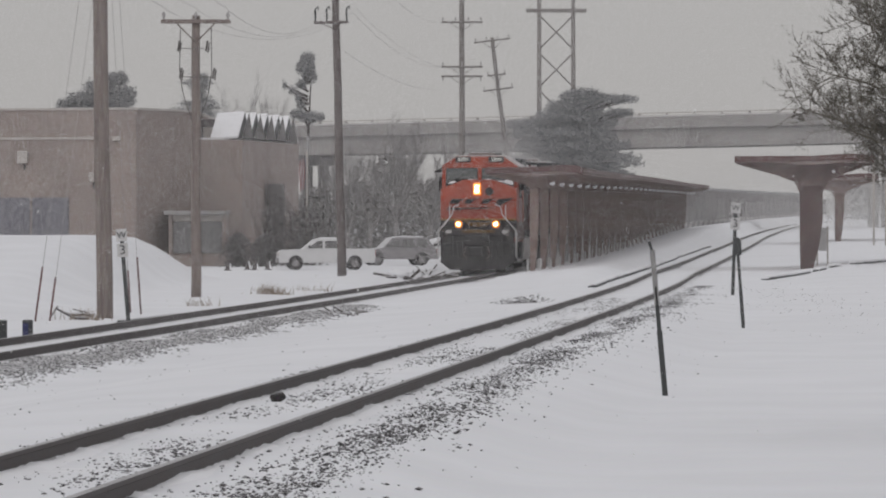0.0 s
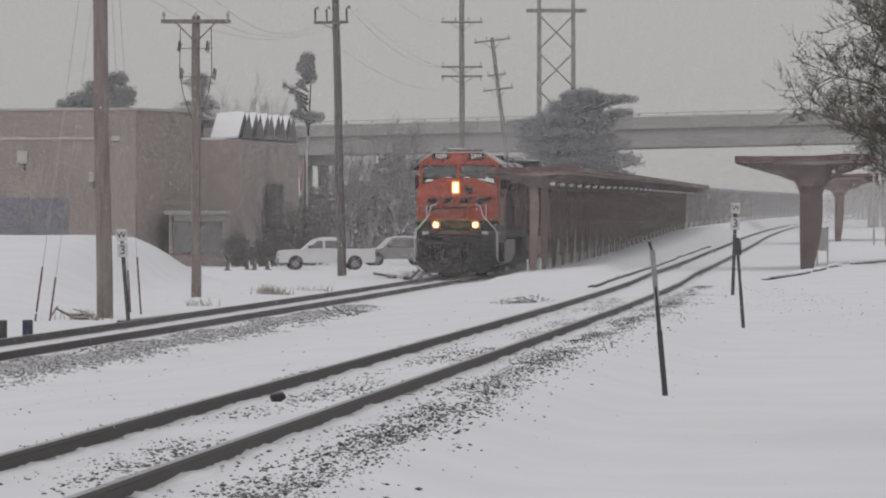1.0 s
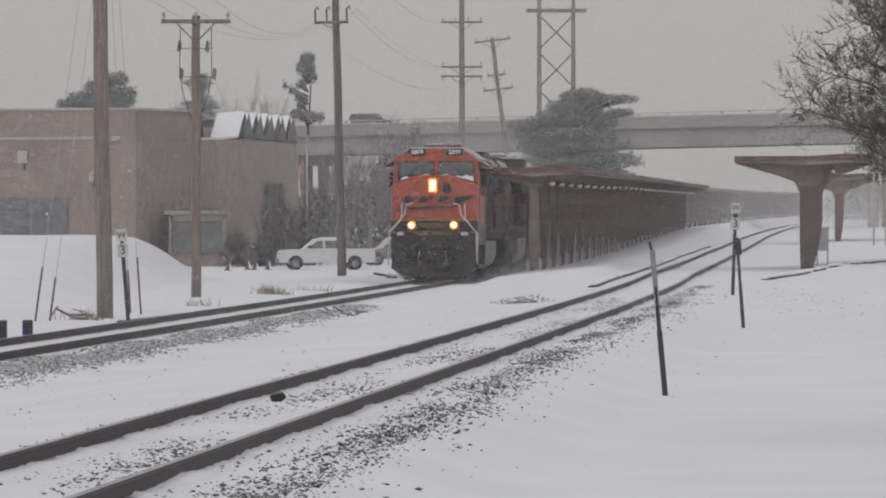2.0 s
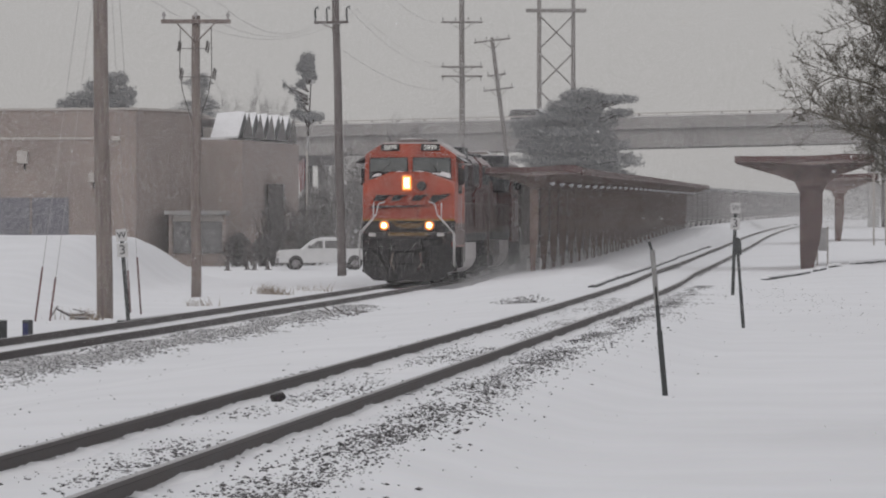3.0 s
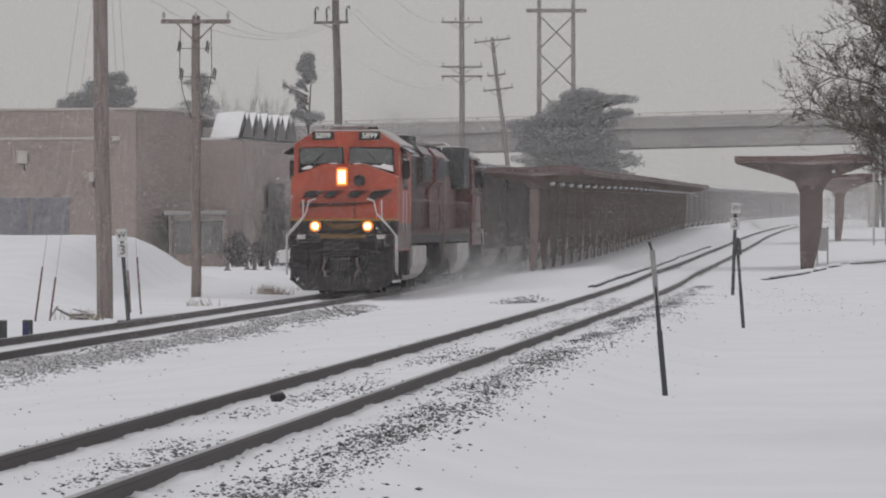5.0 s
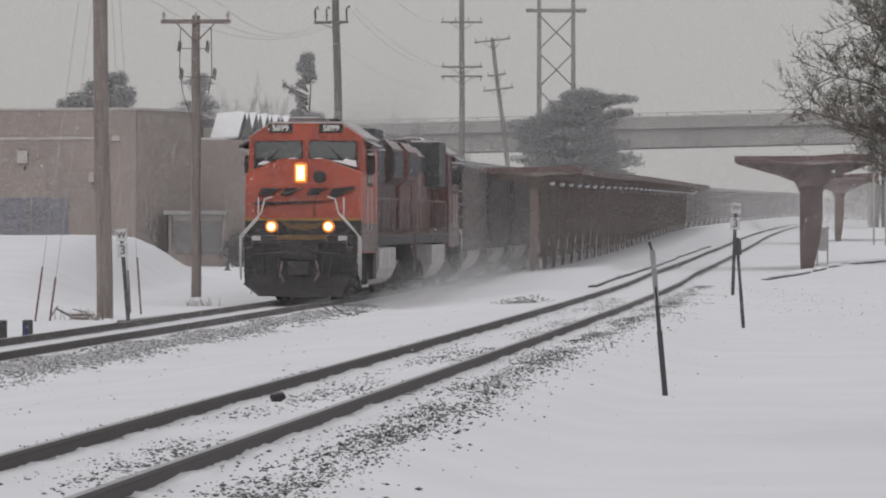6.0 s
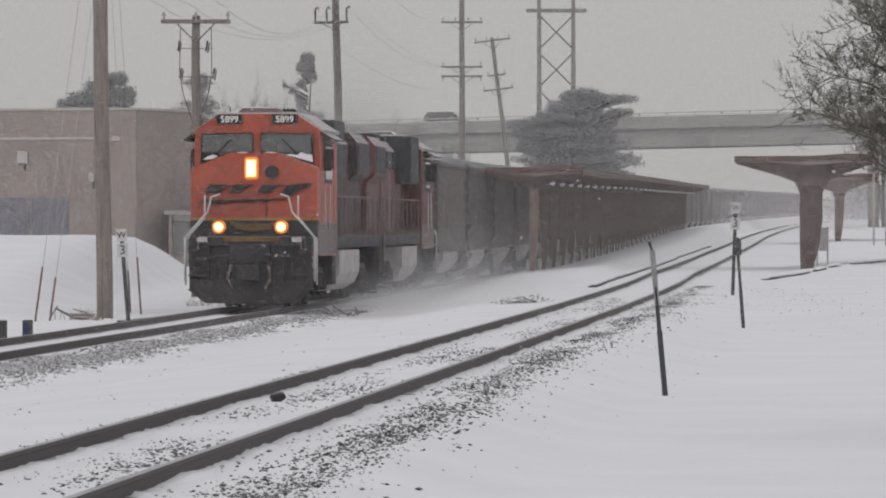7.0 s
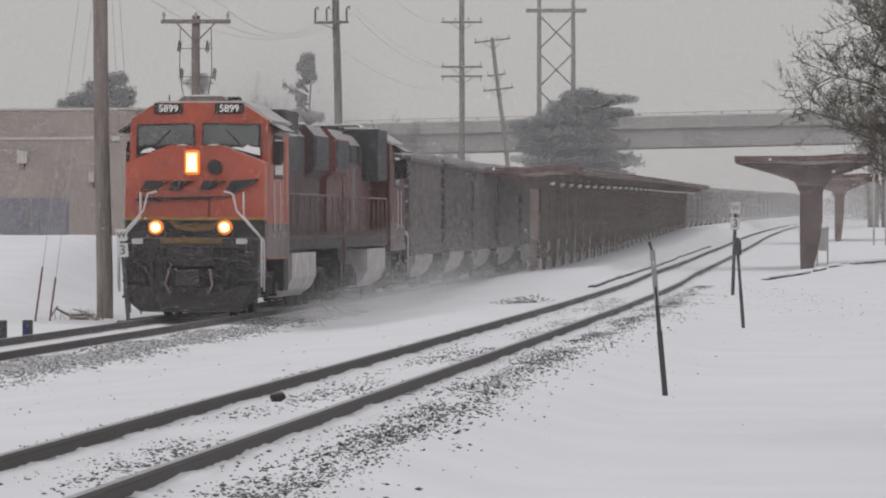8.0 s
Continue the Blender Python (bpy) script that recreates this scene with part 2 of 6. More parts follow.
def text_part(name, body, size, material, parent, m, label=""):
    """Built-in font lettering, turned into a thin mesh."""
    cu = bpy.data.curves.new(name, "FONT")
    cu.body, cu.size, cu.extrude, cu.align_x, cu.align_y = body, size, 0.006, "CENTER", "CENTER"
    tmp = bpy.data.objects.new("lettering", cu)
    me = bpy.data.meshes.new_from_object(tmp)
    bpy.data.objects.remove(tmp)
    me.materials.clear()
    me.materials.append(material)
    ob = new(name, me)
    ob.parent = parent
    ob.matrix_basis = m
    if label:
        ob["label"] = label
    return ob


# ---- the lie of the land ----
TRAIN_LINE = ((20.0, -13.2), (60.0, -10.2), (100.0, -7.25), (117.0, -5.95), (130.6, -5.02), (157.5, -3.2), (191.4, -0.98), (219.3, 0.83), (312.3, 7.18), (416.4, 14.37), (624.6, 30.19), (832.8, 48.93), (1041.0, 70.79), (1353.3, 108.26))
TRAIN_RISE = ((20.0, 0.0), (60.0, 0.0), (122.0, 0.0), (144.2, -0.024), (182.6, -0.057), (223.3, -0.071), (249.8, -0.012), (281.1, 0.11), (343.5, 0.26), (447.6, 0.509), (624.6, 0.934), (832.8, 1.434), (936.9, 1.684), (1353.3, 1.684))
PLATFORM_LINE = ((20, -13.2), (60, -10.2), (100, -7.25), (117, -5.95), (130, -5.0), (155, -3.15), (186, -0.95), (211, 0.80), (300, 6.9), (400, 13.8), (600, 29.0), (800, 47.0), (1000, 68.0), (1300, 104.0))
NEAR_LINE = ((20, -4.57), (40, -3.03), (55, -1.86), (70, -0.68), (95, 1.27), (127, 3.69), (160, 6.01), (195, 8.18), (300, 15.6), (430, 24.6), (600, 37.8), (800, 56.2), (1000, 77), (1300, 113))


def curve_x(line, y):
    """The line's x at y, smooth through its points."""
    i = max(1, min(len(line) - 3, next((k for k in range(len(line)) if line[k][0] > y), len(line)) - 1))
    (y0, a0), (y1, a1), (y2, a2), (y3, a3) = line[i - 1:i + 3]
    m1, m2 = (a2 - a0) / (y2 - y0), (a3 - a1) / (y3 - y1)
    h = y2 - y1
    u = (y - y1) / h
    return a1 * (2 * u**3 - 3 * u**2 + 1) + m1 * h * (u**3 - 2 * u**2 + u) + a2 * (3 * u**2 - 2 * u**3) + m2 * h * (u**3 - u**2)


def grade(y):
    """Rise of the railway towards the distance."""
    return 0.0 if y < 190 else 0.0024 * (min(y, 900) - 190) * min(1, (y - 190) / 80)


def train_z(y):
    """Height of the main track's rail heads, which sag a little before the platform."""
    return curve_x(TRAIN_RISE, y)


def near_z(y):
    """Height of the side track's rail heads."""
    return grade(y) + NEAR_RISE


def smooth(a, b, v):
    u = max(0.0, min(1.0, (v - a) / (b - a)))
    return u * u * (3 - 2 * u)


NEAR_RISE = 0.33


def ground_z(x, y):
    """Height of the snow."""
    xt, xn = curve_x(TRAIN_LINE, max(20, min(1290, y))), curve_x(NEAR_LINE, max(20, min(1290, y)))
    z = -0.17 + grade(y) + (NEAR_RISE + 0.02) * smooth(xt + 2.2, xn - 1.5, x)
    dt, dn = x - xt, x - xn
    yc = max(20, min(1290, y))
    z += (train_z(yc) - grade(yc)) * smooth(3.6, 1.8, abs(dt))
    # platform between the tracks, from where its canopy begins
    z += (0.30 + 0.55 * smooth(260, 420, y)) * smooth(150, 205, y) * smooth(1.7, 2.0 + 0.6 * smooth(260, 200, y), dt) * smooth(-2.0, -3.2, dn)
    # snow swells and the drop of the ballast shoulder
    z -= 0.16 * smooth(1.3, 2.6, dt) * smooth(6.0, 3.2, dt) * smooth(170, 120, y)
    z -= 0.32 * smooth(1.5, 3.4, dn) * smooth(150, 90, y)
    z += 0.22 * smooth(3.5, 6, dn) * smooth(150, 200, y)
    # low yard and the bank before the building
    side = smooth(-3.5, -8.5, dt)
    z -= 0.78 * side * smooth(190, 300, y) + grade(y) * side
    bank = smooth(-9.2, -12.2, x) * smooth(128, 190, y) * smooth(262, 215, y)
    z += 1.72 * bank
    # ploughed drift beside the side track
    z += 0.16 * math.exp(-((x - 2.5) / 0.75) ** 2 - ((y - 145) / 4.5) ** 2)
    z += 0.05 * (noise.noise((x * 0.5, y * 0.16, 0.0))) + 0.018 * noise.noise((x * 2.1, y * 0.7, 3.0))
    if abs(dt) < 1.5 or abs(dn) < 1.4:
        z = min(z, (train_z(yc) - 0.15 if abs(dt) < 1.5 else near_z(y) - 0.14))
    return z


# ---- ground ----
def build_ground():
    ys, y = [-60.0, -20.0, 5.0], 20.0
    while y < 1290:
        ys.append(y)
        y += max(0.45, y * 0.008)
    ys += [1400.0, 1800.0, 2600.0, 4000.0]
    xs = [-3000.0, -1200.0, -500.0, -220.0, -120.0, -70.0, -45.0] + [-32 + 0.4 * i for i in range(171)] + [39.0, 43.0, 48.0, 55.0, 65.0, 80.0, 100.0, 130.0, 170.0, 240.0, 500.0, 1200.0, 3000.0]
    verts = [(x, y, ground_z(x, y)) for y in ys for x in xs]
    w = len(xs)
    faces = [(r * w + c, r * w + c + 1, (r + 1) * w + c + 1, (r + 1) * w + c) for r in range(len(ys) - 1) for c in range(w - 1)]
    me = raw("ground", verts, faces, M_SNOW)
    me.polygons.foreach_set("use_smooth", [True] * len(me.polygons))
    tagged(new("ground", me), "wide ground under wind-packed fresh snow", "snow ground", kind="structure")


build_ground()


# ---- railway tracks ----
def rail_mesh(line, off, height, y0, y1):
    """One rail: head, web and foot, swept along the line."""
    prof = [(-0.036, 0.0), (0.036, 0.0), (0.037, -0.035), (0.012, -0.05), (0.010, -0.135), (0.07, -0.155), (0.07, -0.172), (-0.07, -0.172), (-0.07, -0.155), (-0.010, -0.135), (-0.012, -0.05), (-0.037, -0.035)]
    verts, faces, y, k = [], [], y0, 0
    ys = []
    while y < y1:
        ys.append(y)
        y += max(2.0, y * 0.03)
    ys.append(y1)
    n = len(prof)
    for y in ys:
        x, z = curve_x(line, y) + off, height(y)
        verts += [(x + u, y, z + v) for u, v in prof]
    for k in range(len(ys) - 1):
        a, b = k * n, (k + 1) * n
        faces += [(a + i, a + (i + 1) % n, b + (i + 1) % n, b + i) for i in range(n)]
    faces += [tuple(range(n)), tuple(range((len(ys) - 1) * n, len(ys) * n))[::-1]]
    me = raw("rail", verts, faces, M_RAIL)
    me.materials.append(M_RAILHEAD)
    for k in range(len(ys) - 1):
        me.polygons[k * n].material_index = 1
    return me


def build_track(line, height, label):
    t = thing("railway_track", pose(0, 0, 0), label, "railway track", "railway tracks", "structure")
    for off in (-0.7525, 0.7525):
        r = new("rail", rail_mesh(line, off, height, 24.0, 1200.0))
        r.parent = t
    # snow-capped sleepers
    me_bm = bmesh.new()
    bm_box(me_bm, -1.3, 1.3, -0.11, 0.11, -0.20, -0.005)
    soften(me_bm, 0.015, 1)
    me = done("sleeper", me_bm, M_SLEEPER)
    y = 42.0
    while y < 150:
        s = new("sleeper", me)
        s.parent = t
        s.matrix_basis = pose(curve_x(line, y), y, height(y) - 0.165, 0, 0, -4 + random.uniform(-1, 1))
        y += 0.55
    return t


build_track(TRAIN_LINE, train_z, "snow-filled main track with dark worn steel rails")
build_track(NEAR_LINE, near_z, "snow-filled side track with dark rusty steel rails")


# ---- train ----
FRONT_0 = 227.0


def gone(s):
    """Metres that the slowing train has run after s seconds."""
    return 13.40 * s - 0.0375 * s * s


def on_line(y):
    """Place and heading of the rails at y."""
    e = 0.5
    ang = math.atan2(curve_x(TRAIN_LINE, y + e) - curve_x(TRAIN_LINE, y - e), 2 * e)
    return Vector((curve_x(TRAIN_LINE, y), y, train_z(y))), ang


def vehicle_pose(y_front, length, backwards=False):
    a, _ = on_line(y_front + 0.15 * length)
    b, _ = on_line(y_front + 0.85 * length)
    d = (b - a).normalized()
    p = a - d * 0.15 * length
    m = Matrix.Translation(p) @ Matrix.Rotation(-math.atan2(d.x, d.y), 4, "Z") @ Matrix.Rotation(math.asin(d.z), 4, "X")
    if backwards:
        m = m @ Matrix.Translation((0, length, 0)) @ Matrix.Rotation(math.pi, 4, "Z")
    return m


WHEELSETS, VEHICLES = [], []


def wheelset_mesh(r):
    bm = bmesh.new()
    for s in (-1, 1):
        bm_rod(bm, (s * 0.69, 0, 0), (s * 0.82, 0, 0), r, sides=20)
        bm_rod(bm, (s * 0.66, 0, 0), (s * 0.70, 0, 0), r + 0.03, sides=20)
        for k in range(6):
            a = k * math.pi / 3
            bm_rod(bm, (s * 0.83, 0.25 * math.cos(a), 0.25 * math.sin(a)), (s * 0.845, 0.25 * math.cos(a), 0.25 * math.sin(a)), 0.05, sides=6)
    bm_rod(bm, (-1.05, 0, 0), (1.05, 0, 0), 0.09, sides=10)
    return done("wheelset", bm, M_BLACK)


def add_wheelset(me, parent, y, r):
    w = new("wheelset", me)
    w.parent = parent
    w.matrix_basis = pose(0, y, r)
    WHEELSETS.append((w, y, r))


def truck_frame(parent, y0, y1, axles):
    """Side frames, journal boxes and springs of a bogie."""
    bm = bmesh.new()
    for s in (-1, 1):
        x0, x1 = sorted((s * 1.02, s * 1.2))
        bm_prism(bm, [(y0, 0.72), (y0 + 0.25, 0.95), (y1 - 0.25, 0.95), (y1, 0.72), (y1 - 0.2, 0.55), ((y0 + y1) / 2 + 0.5, 0.42), ((y0 + y1) / 2 - 0.5, 0.42), (y0 + 0.2, 0.55)], "x", x0, x1)
        for a in axles:
            bm_box(bm, min(s * 1.05, s * 1.3), max(s * 1.05, s * 1.3), a - 0.17, a + 0.17, 0.38, 0.72)
        for k in (-0.35, 0.35):
            bm_rod(bm, (s * 1.25, (y0 + y1) / 2 + k, 0.45), (s * 1.25, (y0 + y1) / 2 + k, 0.85), 0.12, sides=10)
    bm_box(bm, -1.05, 1.05, (y0 + y1) / 2 - 0.3, (y0 + y1) / 2 + 0.3, 0.5, 0.95)
    soften(bm, 0.02, 1)
    part("truck_frame", bm, M_BLACK, parent, "dirty black cast truck frame")


def locomotive(paint, hood_paint, label, lit, numbers):
    """Wide-nosed six-axle diesel; its front coupler at the origin, its length along +y."""
    L, NOSE, CABF = 22.3, 1.45, 2.3
    t = thing("locomotive", pose(0, 0, 0), label, "locomotive", "train")
    # frame and walkway
    bm = bmesh.new()
    bm_box(bm, -1.5, 1.5, 0.75, L - 0.6, 1.42, 1.72)
    bm_box(bm, -0.75, 0.75, 1.0, L - 1.0, 1.05, 1.42)
    soften(bm, 0.03, 1)
    part("walkway_frame", bm, M_BLACK, t, "black walkway frame with snow on top")
    # pilot / snow plough
    bm = bmesh.new()
    bm_prism(bm, [(-1.5, 1.62), (1.5, 1.62), (1.48, 0.42), (1.12, 0.13), (-1.12, 0.13), (-1.48, 0.42)], "y", 0.62, 0.78)
    bm_prism(bm, [(-1.42, 0.7), (0, 0.62), (1.42, 0.7), (1.1, 0.12), (0, 0.10), (-1.1, 0.12)], "y", 0.42, 0.62)
    soften(bm, 0.02, 1)
    part("pilot", bm, M_BLACK, t, "black pilot plate with snow specks")
    for s in (-1, 1):
        for z in (0.45, 0.8, 1.15, 1.5):
            box_part("step", t, M_BLACK, *sorted((s * 1.0, s * 1.5)), 0.5, 1.25, z - 0.03, z + 0.02, 0.008)
        box_part("step_side", t, M_BLACK, *sorted((s * 0.98, s * 1.04)), 0.48, 1.2, 0.3, 1.7, 0.01)
    bm = bmesh.new()
    bm_box(bm, -0.18, 0.18, 0.0, 0.62, 0.72, 1.0)
    bm_box(bm, -0.26, 0.26, -0.12, 0.1, 0.68, 1.04)
    bm_box(bm, -0.5, 0.5, 0.45, 0.66, 1.1, 1.5)
    for x in (-0.85, -0.62, 0.62, 0.85):
        bm_rod(bm, (x, 0.6, 1.25), (x * 0.9, 0.4, 0.55), 0.035, sides=6)
    soften(bm, 0.03, 1)
    part("coupler", bm, M_BLACK, t)
    box_part("anticlimber", t, M_BLACK, -1.35, 1.35, 0.45, 0.85, 1.50, 1.74, 0.03)
    for s in (-1, 1):
        box_part("step_light", t, M_PLASTER, s * 1.15 - 0.12, s * 1.15 + 0.12, 0.40, 0.448, 1.60, 1.72, 0.01)
    # nose and cab shell
    W = 1.55
    bm = bmesh.new()
    nose = [(-W, 1.72), (W, 1.72), (W, 3.40), (0.60, 3.78), (-0.60, 3.78), (-W, 3.40)]
    bm_prism(bm, nose, "y", NOSE, 2.6)
    for v in bm.verts:
        if v.co.y < NOSE + 0.1 and v.co.z > 3.0:
            v.co.y += 0.12
    soften(bm, 0.08, 3)
    part("nose", bm, paint, t)
    bm = bmesh.new()
    cab = [(-W, 1.25), (W, 1.25), (W, 3.4), (1.53, 4.36), (0.95, 4.74), (-0.95, 4.74), (-1.53, 4.36), (-W, 3.4)]
    bm_prism(bm, cab, "y", CABF, 7.1)
    soften(bm, 0.06, 2)
    part("cab", bm, paint, t)
    bm = bmesh.new()
    bm_prism(bm, [(-1.62, 4.35), (-0.96, 4.79), (0.96, 4.79), (1.62, 4.35), (1.56, 4.30), (0.94, 4.735), (-0.94, 4.735), (-1.56, 4.30)], "y", CABF + 0.45, 7.25)
    part("cab_roof", bm, M_PLASTER, t, "snow-dusted cab roof with drip edge")
    bm = bmesh.new()
    bm_prism(bm, [(-0.62, 4.75), (-0.42, 4.90), (0.42, 4.90), (0.62, 4.75)], "y", 3.0, 4.8)
    soften(bm, 0.05)
    part("air_conditioner", bm, M_GREY, t, "grimy rooftop air conditioner with snow")
    bm = bmesh.new()
    bm_prism(bm, [(-0.55, 4.80), (-0.40, 4.925), (0.05, 4.93), (0.30, 4.91), (0.40, 4.82)], "y", 3.05, 4.7)
    soften(bm, 0.04)
    part("roof_snow", bm, M_SNOW_LUMP, t, "snow on the air conditioner")
    rod_part("antenna", t, M_BLACK, [(-0.72, 2.8, 4.74), (-0.72, 2.8, 4.93)], 0.015)
    for k, x in enumerate((0.62, 0.72, 0.82)):
        rod_part("horn", t, M_BLACK, [(x, 3.3, 4.84), (x, 2.85 - 0.06 * k, 4.85)], 0.04)
    # windscreens with snow in their lower corners
    for s in (-1, 1):
        bm = bmesh.new()
        bm_prism(bm, [(s * 0.07, 3.78), (s * 0.60, 3.76), (s * 1.40, 3.50), (s * 1.38, 4.26), (s * 0.09, 4.28)], "y", CABF - 0.062, CABF - 0.04)
        part("windscreen_gasket", bm, M_BLACK, t)
        bm = bmesh.new()
        bm_prism(bm, [(s * 0.11, 3.82), (s * 1.34, 3.80), (s * 1.33, 4.22), (s * 0.13, 4.24)], "y", CABF - 0.085, CABF - 0.064)
        part("windscreen", bm, M_WINDOW, t, "dark windscreen with wiper")
        bm = bmesh.new()
        bm_prism(bm, [(s * 0.72, 3.735), (s * 0.86, 3.755), (s * 1.00, 3.73), (s * 1.10, 3.80), (s * 1.20, 3.76), (s * 1.36, 3.74), (s * 1.385, 3.56), (s * 1.0, 3.66)] if s > 0 else [(-0.95, 3.70), (-1.08, 3.74), (-1.22, 3.69), (-1.30, 3.62), (-1.1, 3.63)], "y", CABF - 0.17, CABF - 0.087)
        soften(bm, 0.03)
        part("snow_ledge", bm, M_SNOW_LUMP, t, "snow packed below the windscreen")
        bm = bmesh.new()
        bm_prism(bm, [(s * 0.20, 3.775), (s * 0.50, 3.775), (s * 0.46, 3.80), (s * 0.34, 3.815), (s * 0.22, 3.795)], "y", CABF - 0.15, CABF - 0.087)
        soften(bm, 0.015)
        part("snow_ledge", bm, M_SNOW_LUMP, t, "snow packed below the windscreen")
        rod_part("wiper", t, M_BLACK, [(s * 0.95, CABF - 0.1, 3.80), (s * 0.62, CABF - 0.1, 4.14)], 0.014)
        rod_part("wiper", t, M_BLACK, [(s * 0.55, CABF - 0.13, 3.78), (s * 0.98, CABF - 0.13, 3.70)], 0.02)
        # number boards
        bd = box_part("number_board", t, M_BLACK, s * 0.68 - 0.32, s * 0.68 + 0.32, CABF - 0.05, CABF + 0.2, 4.49, 4.73, 0.015)
        if numbers:
            text_part("number", "5899", 0.225, M_WHITE_TEXT, bd, pose(s * 0.68, CABF - 0.057, 4.605, 90, 0, 0), "white road number on black")
    # side windows, doors and mirrors of the cab
    for s in (-1, 1):
        x = s * 1.55
        box_part("side_window", t, M_WINDOW, min(x, x + s * 0.02), max(x, x + s * 0.02), 3.7, 5.5, 3.15, 3.95, 0.0, "dark sliding cab side window")
        box_part("side_window_frame", t, M_BLACK, min(x, x + s * 0.012), max(x, x + s * 0.012), 3.6, 5.6, 3.05, 4.05)
        box_part("window_shade", t, M_SILVER, min(x, x + s * 0.35), max(x, x + s * 0.35), 3.6, 5.7, 4.04, 4.08)
        box_part("wind_deflector", t, M_BLACK, min(x, x + s * 0.22), max(x, x + s * 0.22), 3.52, 3.56, 3.4, 3.9)
    for s in (-1, 1):
        box_part("cab_skirt", t, M_GREY, *sorted((s * 1.55, s * 1.562)), 1.6, 7.08, 1.28, 2.05, 0.0, "grimy grey lower cab side")
        box_part("sand_box", t, M_BLACK, *sorted((s * 1.05, s * 1.46)), 6.9, 7.9, 0.5, 1.4, 0.04)
        box_part("cab_door", t, paint, *sorted((s * 1.55, s * 1.564)), 6.1, 6.85, 2.1, 3.9)
    for s in (-1, 1):
        bm = bmesh.new()
        bm_prism(bm, [(s * 1.50, 4.34), (s * 1.86, 4.13), (s * 1.86, 4.09), (s * 1.50, 4.28)], "y", 2.7, 5.6)
        part("eave", bm, M_HOODTOP, t, "dark drip eave over the cab window")
        box_part("mirror", t, M_BLACK, *sorted((s * 1.57, s * 1.75)), 3.2, 3.26, 3.35, 3.75, 0.015)
        for y in (3.3, 4.6):
            rod_part("grab_bar", t, M_SILVER, [(s * 1.59, y, 1.9), (s * 1.59, y, 3.0)], 0.016)
    # lamps
    # when lit, housing and disc glow too, as a modelled halo round each lens
    box_part("headlight_housing", t, M_HALO_OUT if lit else M_BLACK, -0.24, 0.12, NOSE - 0.04, NOSE + 0.16, 3.12, 3.68, 0.095)
    if lit:
        box_part("headlight_dish", t, M_HALO_IN, -0.18, 0.06, NOSE - 0.062, NOSE - 0.041, 3.19, 3.61, 0.01, "warm inner halo disc around the headlight")
        box_part("headlight", t, M_LAMP, -0.125, 0.005, NOSE - 0.08, NOSE - 0.063, 3.25, 3.55, 0.008, "glowing twin headlight")
    for s in (-1, 1):
        bm = bmesh.new()
        bm_rod(bm, (s * 0.76, 0.52, 1.97), (s * 0.76, 0.70, 1.97), 0.165, sides=20)
        box_part("lamp_bracket", t, M_BLACK, s * 0.76 - 0.17, s * 0.76 + 0.17, 0.60, 0.82, 1.74, 1.92, 0.01)
        part("ditch_light_housing", bm, M_HALO_OUT if lit else M_BLACK, t)
        if lit:
            bm = bmesh.new()
            bm_rod(bm, (s * 0.76, 0.50, 1.97), (s * 0.76, 0.518, 1.97), 0.115, sides=20)
            part("ditch_light_dish", bm, M_HALO_IN, t, "warm inner halo disc around the ditch light")
            bm = bmesh.new()
            bm_rod(bm, (s * 0.76, 0.48, 1.97), (s * 0.76, 0.498, 1.97), 0.07, sides=20)
            part("ditch_light", bm, M_LAMP, t, "glowing round ditch light")
    # nose markings: round emblem, dark lettering bars, stripe band
    F = NOSE - 0.006
    bm = bmesh.new()
    bm_rod(bm, (0.44, F - 0.01, 3.30), (0.44, NOSE + 0.2, 3.30), 0.165, sides=24)
    part("round_emblem", bm, M_BLACK, t)
    bars = []
    for x, w in ((-0.98, 0.46), (-0.42, 0.36), (0.28, 0.40), (0.86, 0.34)):
        bars += [[(x - w / 2, 2.80), (x + w / 2 - 0.1, 2.80), (x + w / 2 + 0.12, 3.00), (x - w / 2 + 0.13, 3.00)],
                 [(x + w / 2 - 0.06, 2.86), (x + w / 2 + 0.02, 2.93), (x + w / 2 + 0.24, 3.00), (x + w / 2 + 0.14, 3.00)]]
    bars += [[(0.84, 2.70), (1.02, 2.80), (1.40, 3.00), (1.40, 3.05), (1.0, 3.00), (0.72, 2.72)],
             [(-1.36, 2.55), (-0.75, 2.545), (-0.70, 2.63), (-1.22, 2.64)],
             [(-0.72, 2.57), (0.30, 2.60), (0.85, 2.66), (0.30, 2.65), (-0.68, 2.63)]]
    for bar in bars:
        bm = bmesh.new()
        bm_prism(bm, bar, "y", F - 0.02, NOSE + 0.12)
        part("emblem_bar", bm, M_BLACK, t, "black swept emblem bar")
    box_part("yellow_band", t, M_YELLOW, -1.54, 1.54, F - 0.012, NOSE + 0.02, 2.13, 2.185)
    box_part("dark_band", t, M_BLACK, -1.555, 1.555, F - 0.004, 2.0, 1.73, 2.128)
    box_part("yellow_sill", t, M_OLIVE, -0.62, 0.72, 0.41, 0.448, 1.62, 1.74)
    bm = bmesh.new()
    bm_prism(bm, [(-0.62, 2.13), (-0.30, 2.03), (0.0, 2.06), (0.30, 2.03), (0.62, 2.13), (0.40, 1.92), (0.0, 1.86), (-0.40, 1.92)], "y", F - 0.05, NOSE)
    part("nose_emblem", bm, M_OLIVE, t, "yellow wing emblem on the lower nose")
    box_part("nose_door_edge", t, M_GRIME, 0.30, 0.325, F - 0.004, NOSE + 0.02, 1.95, 2.75)
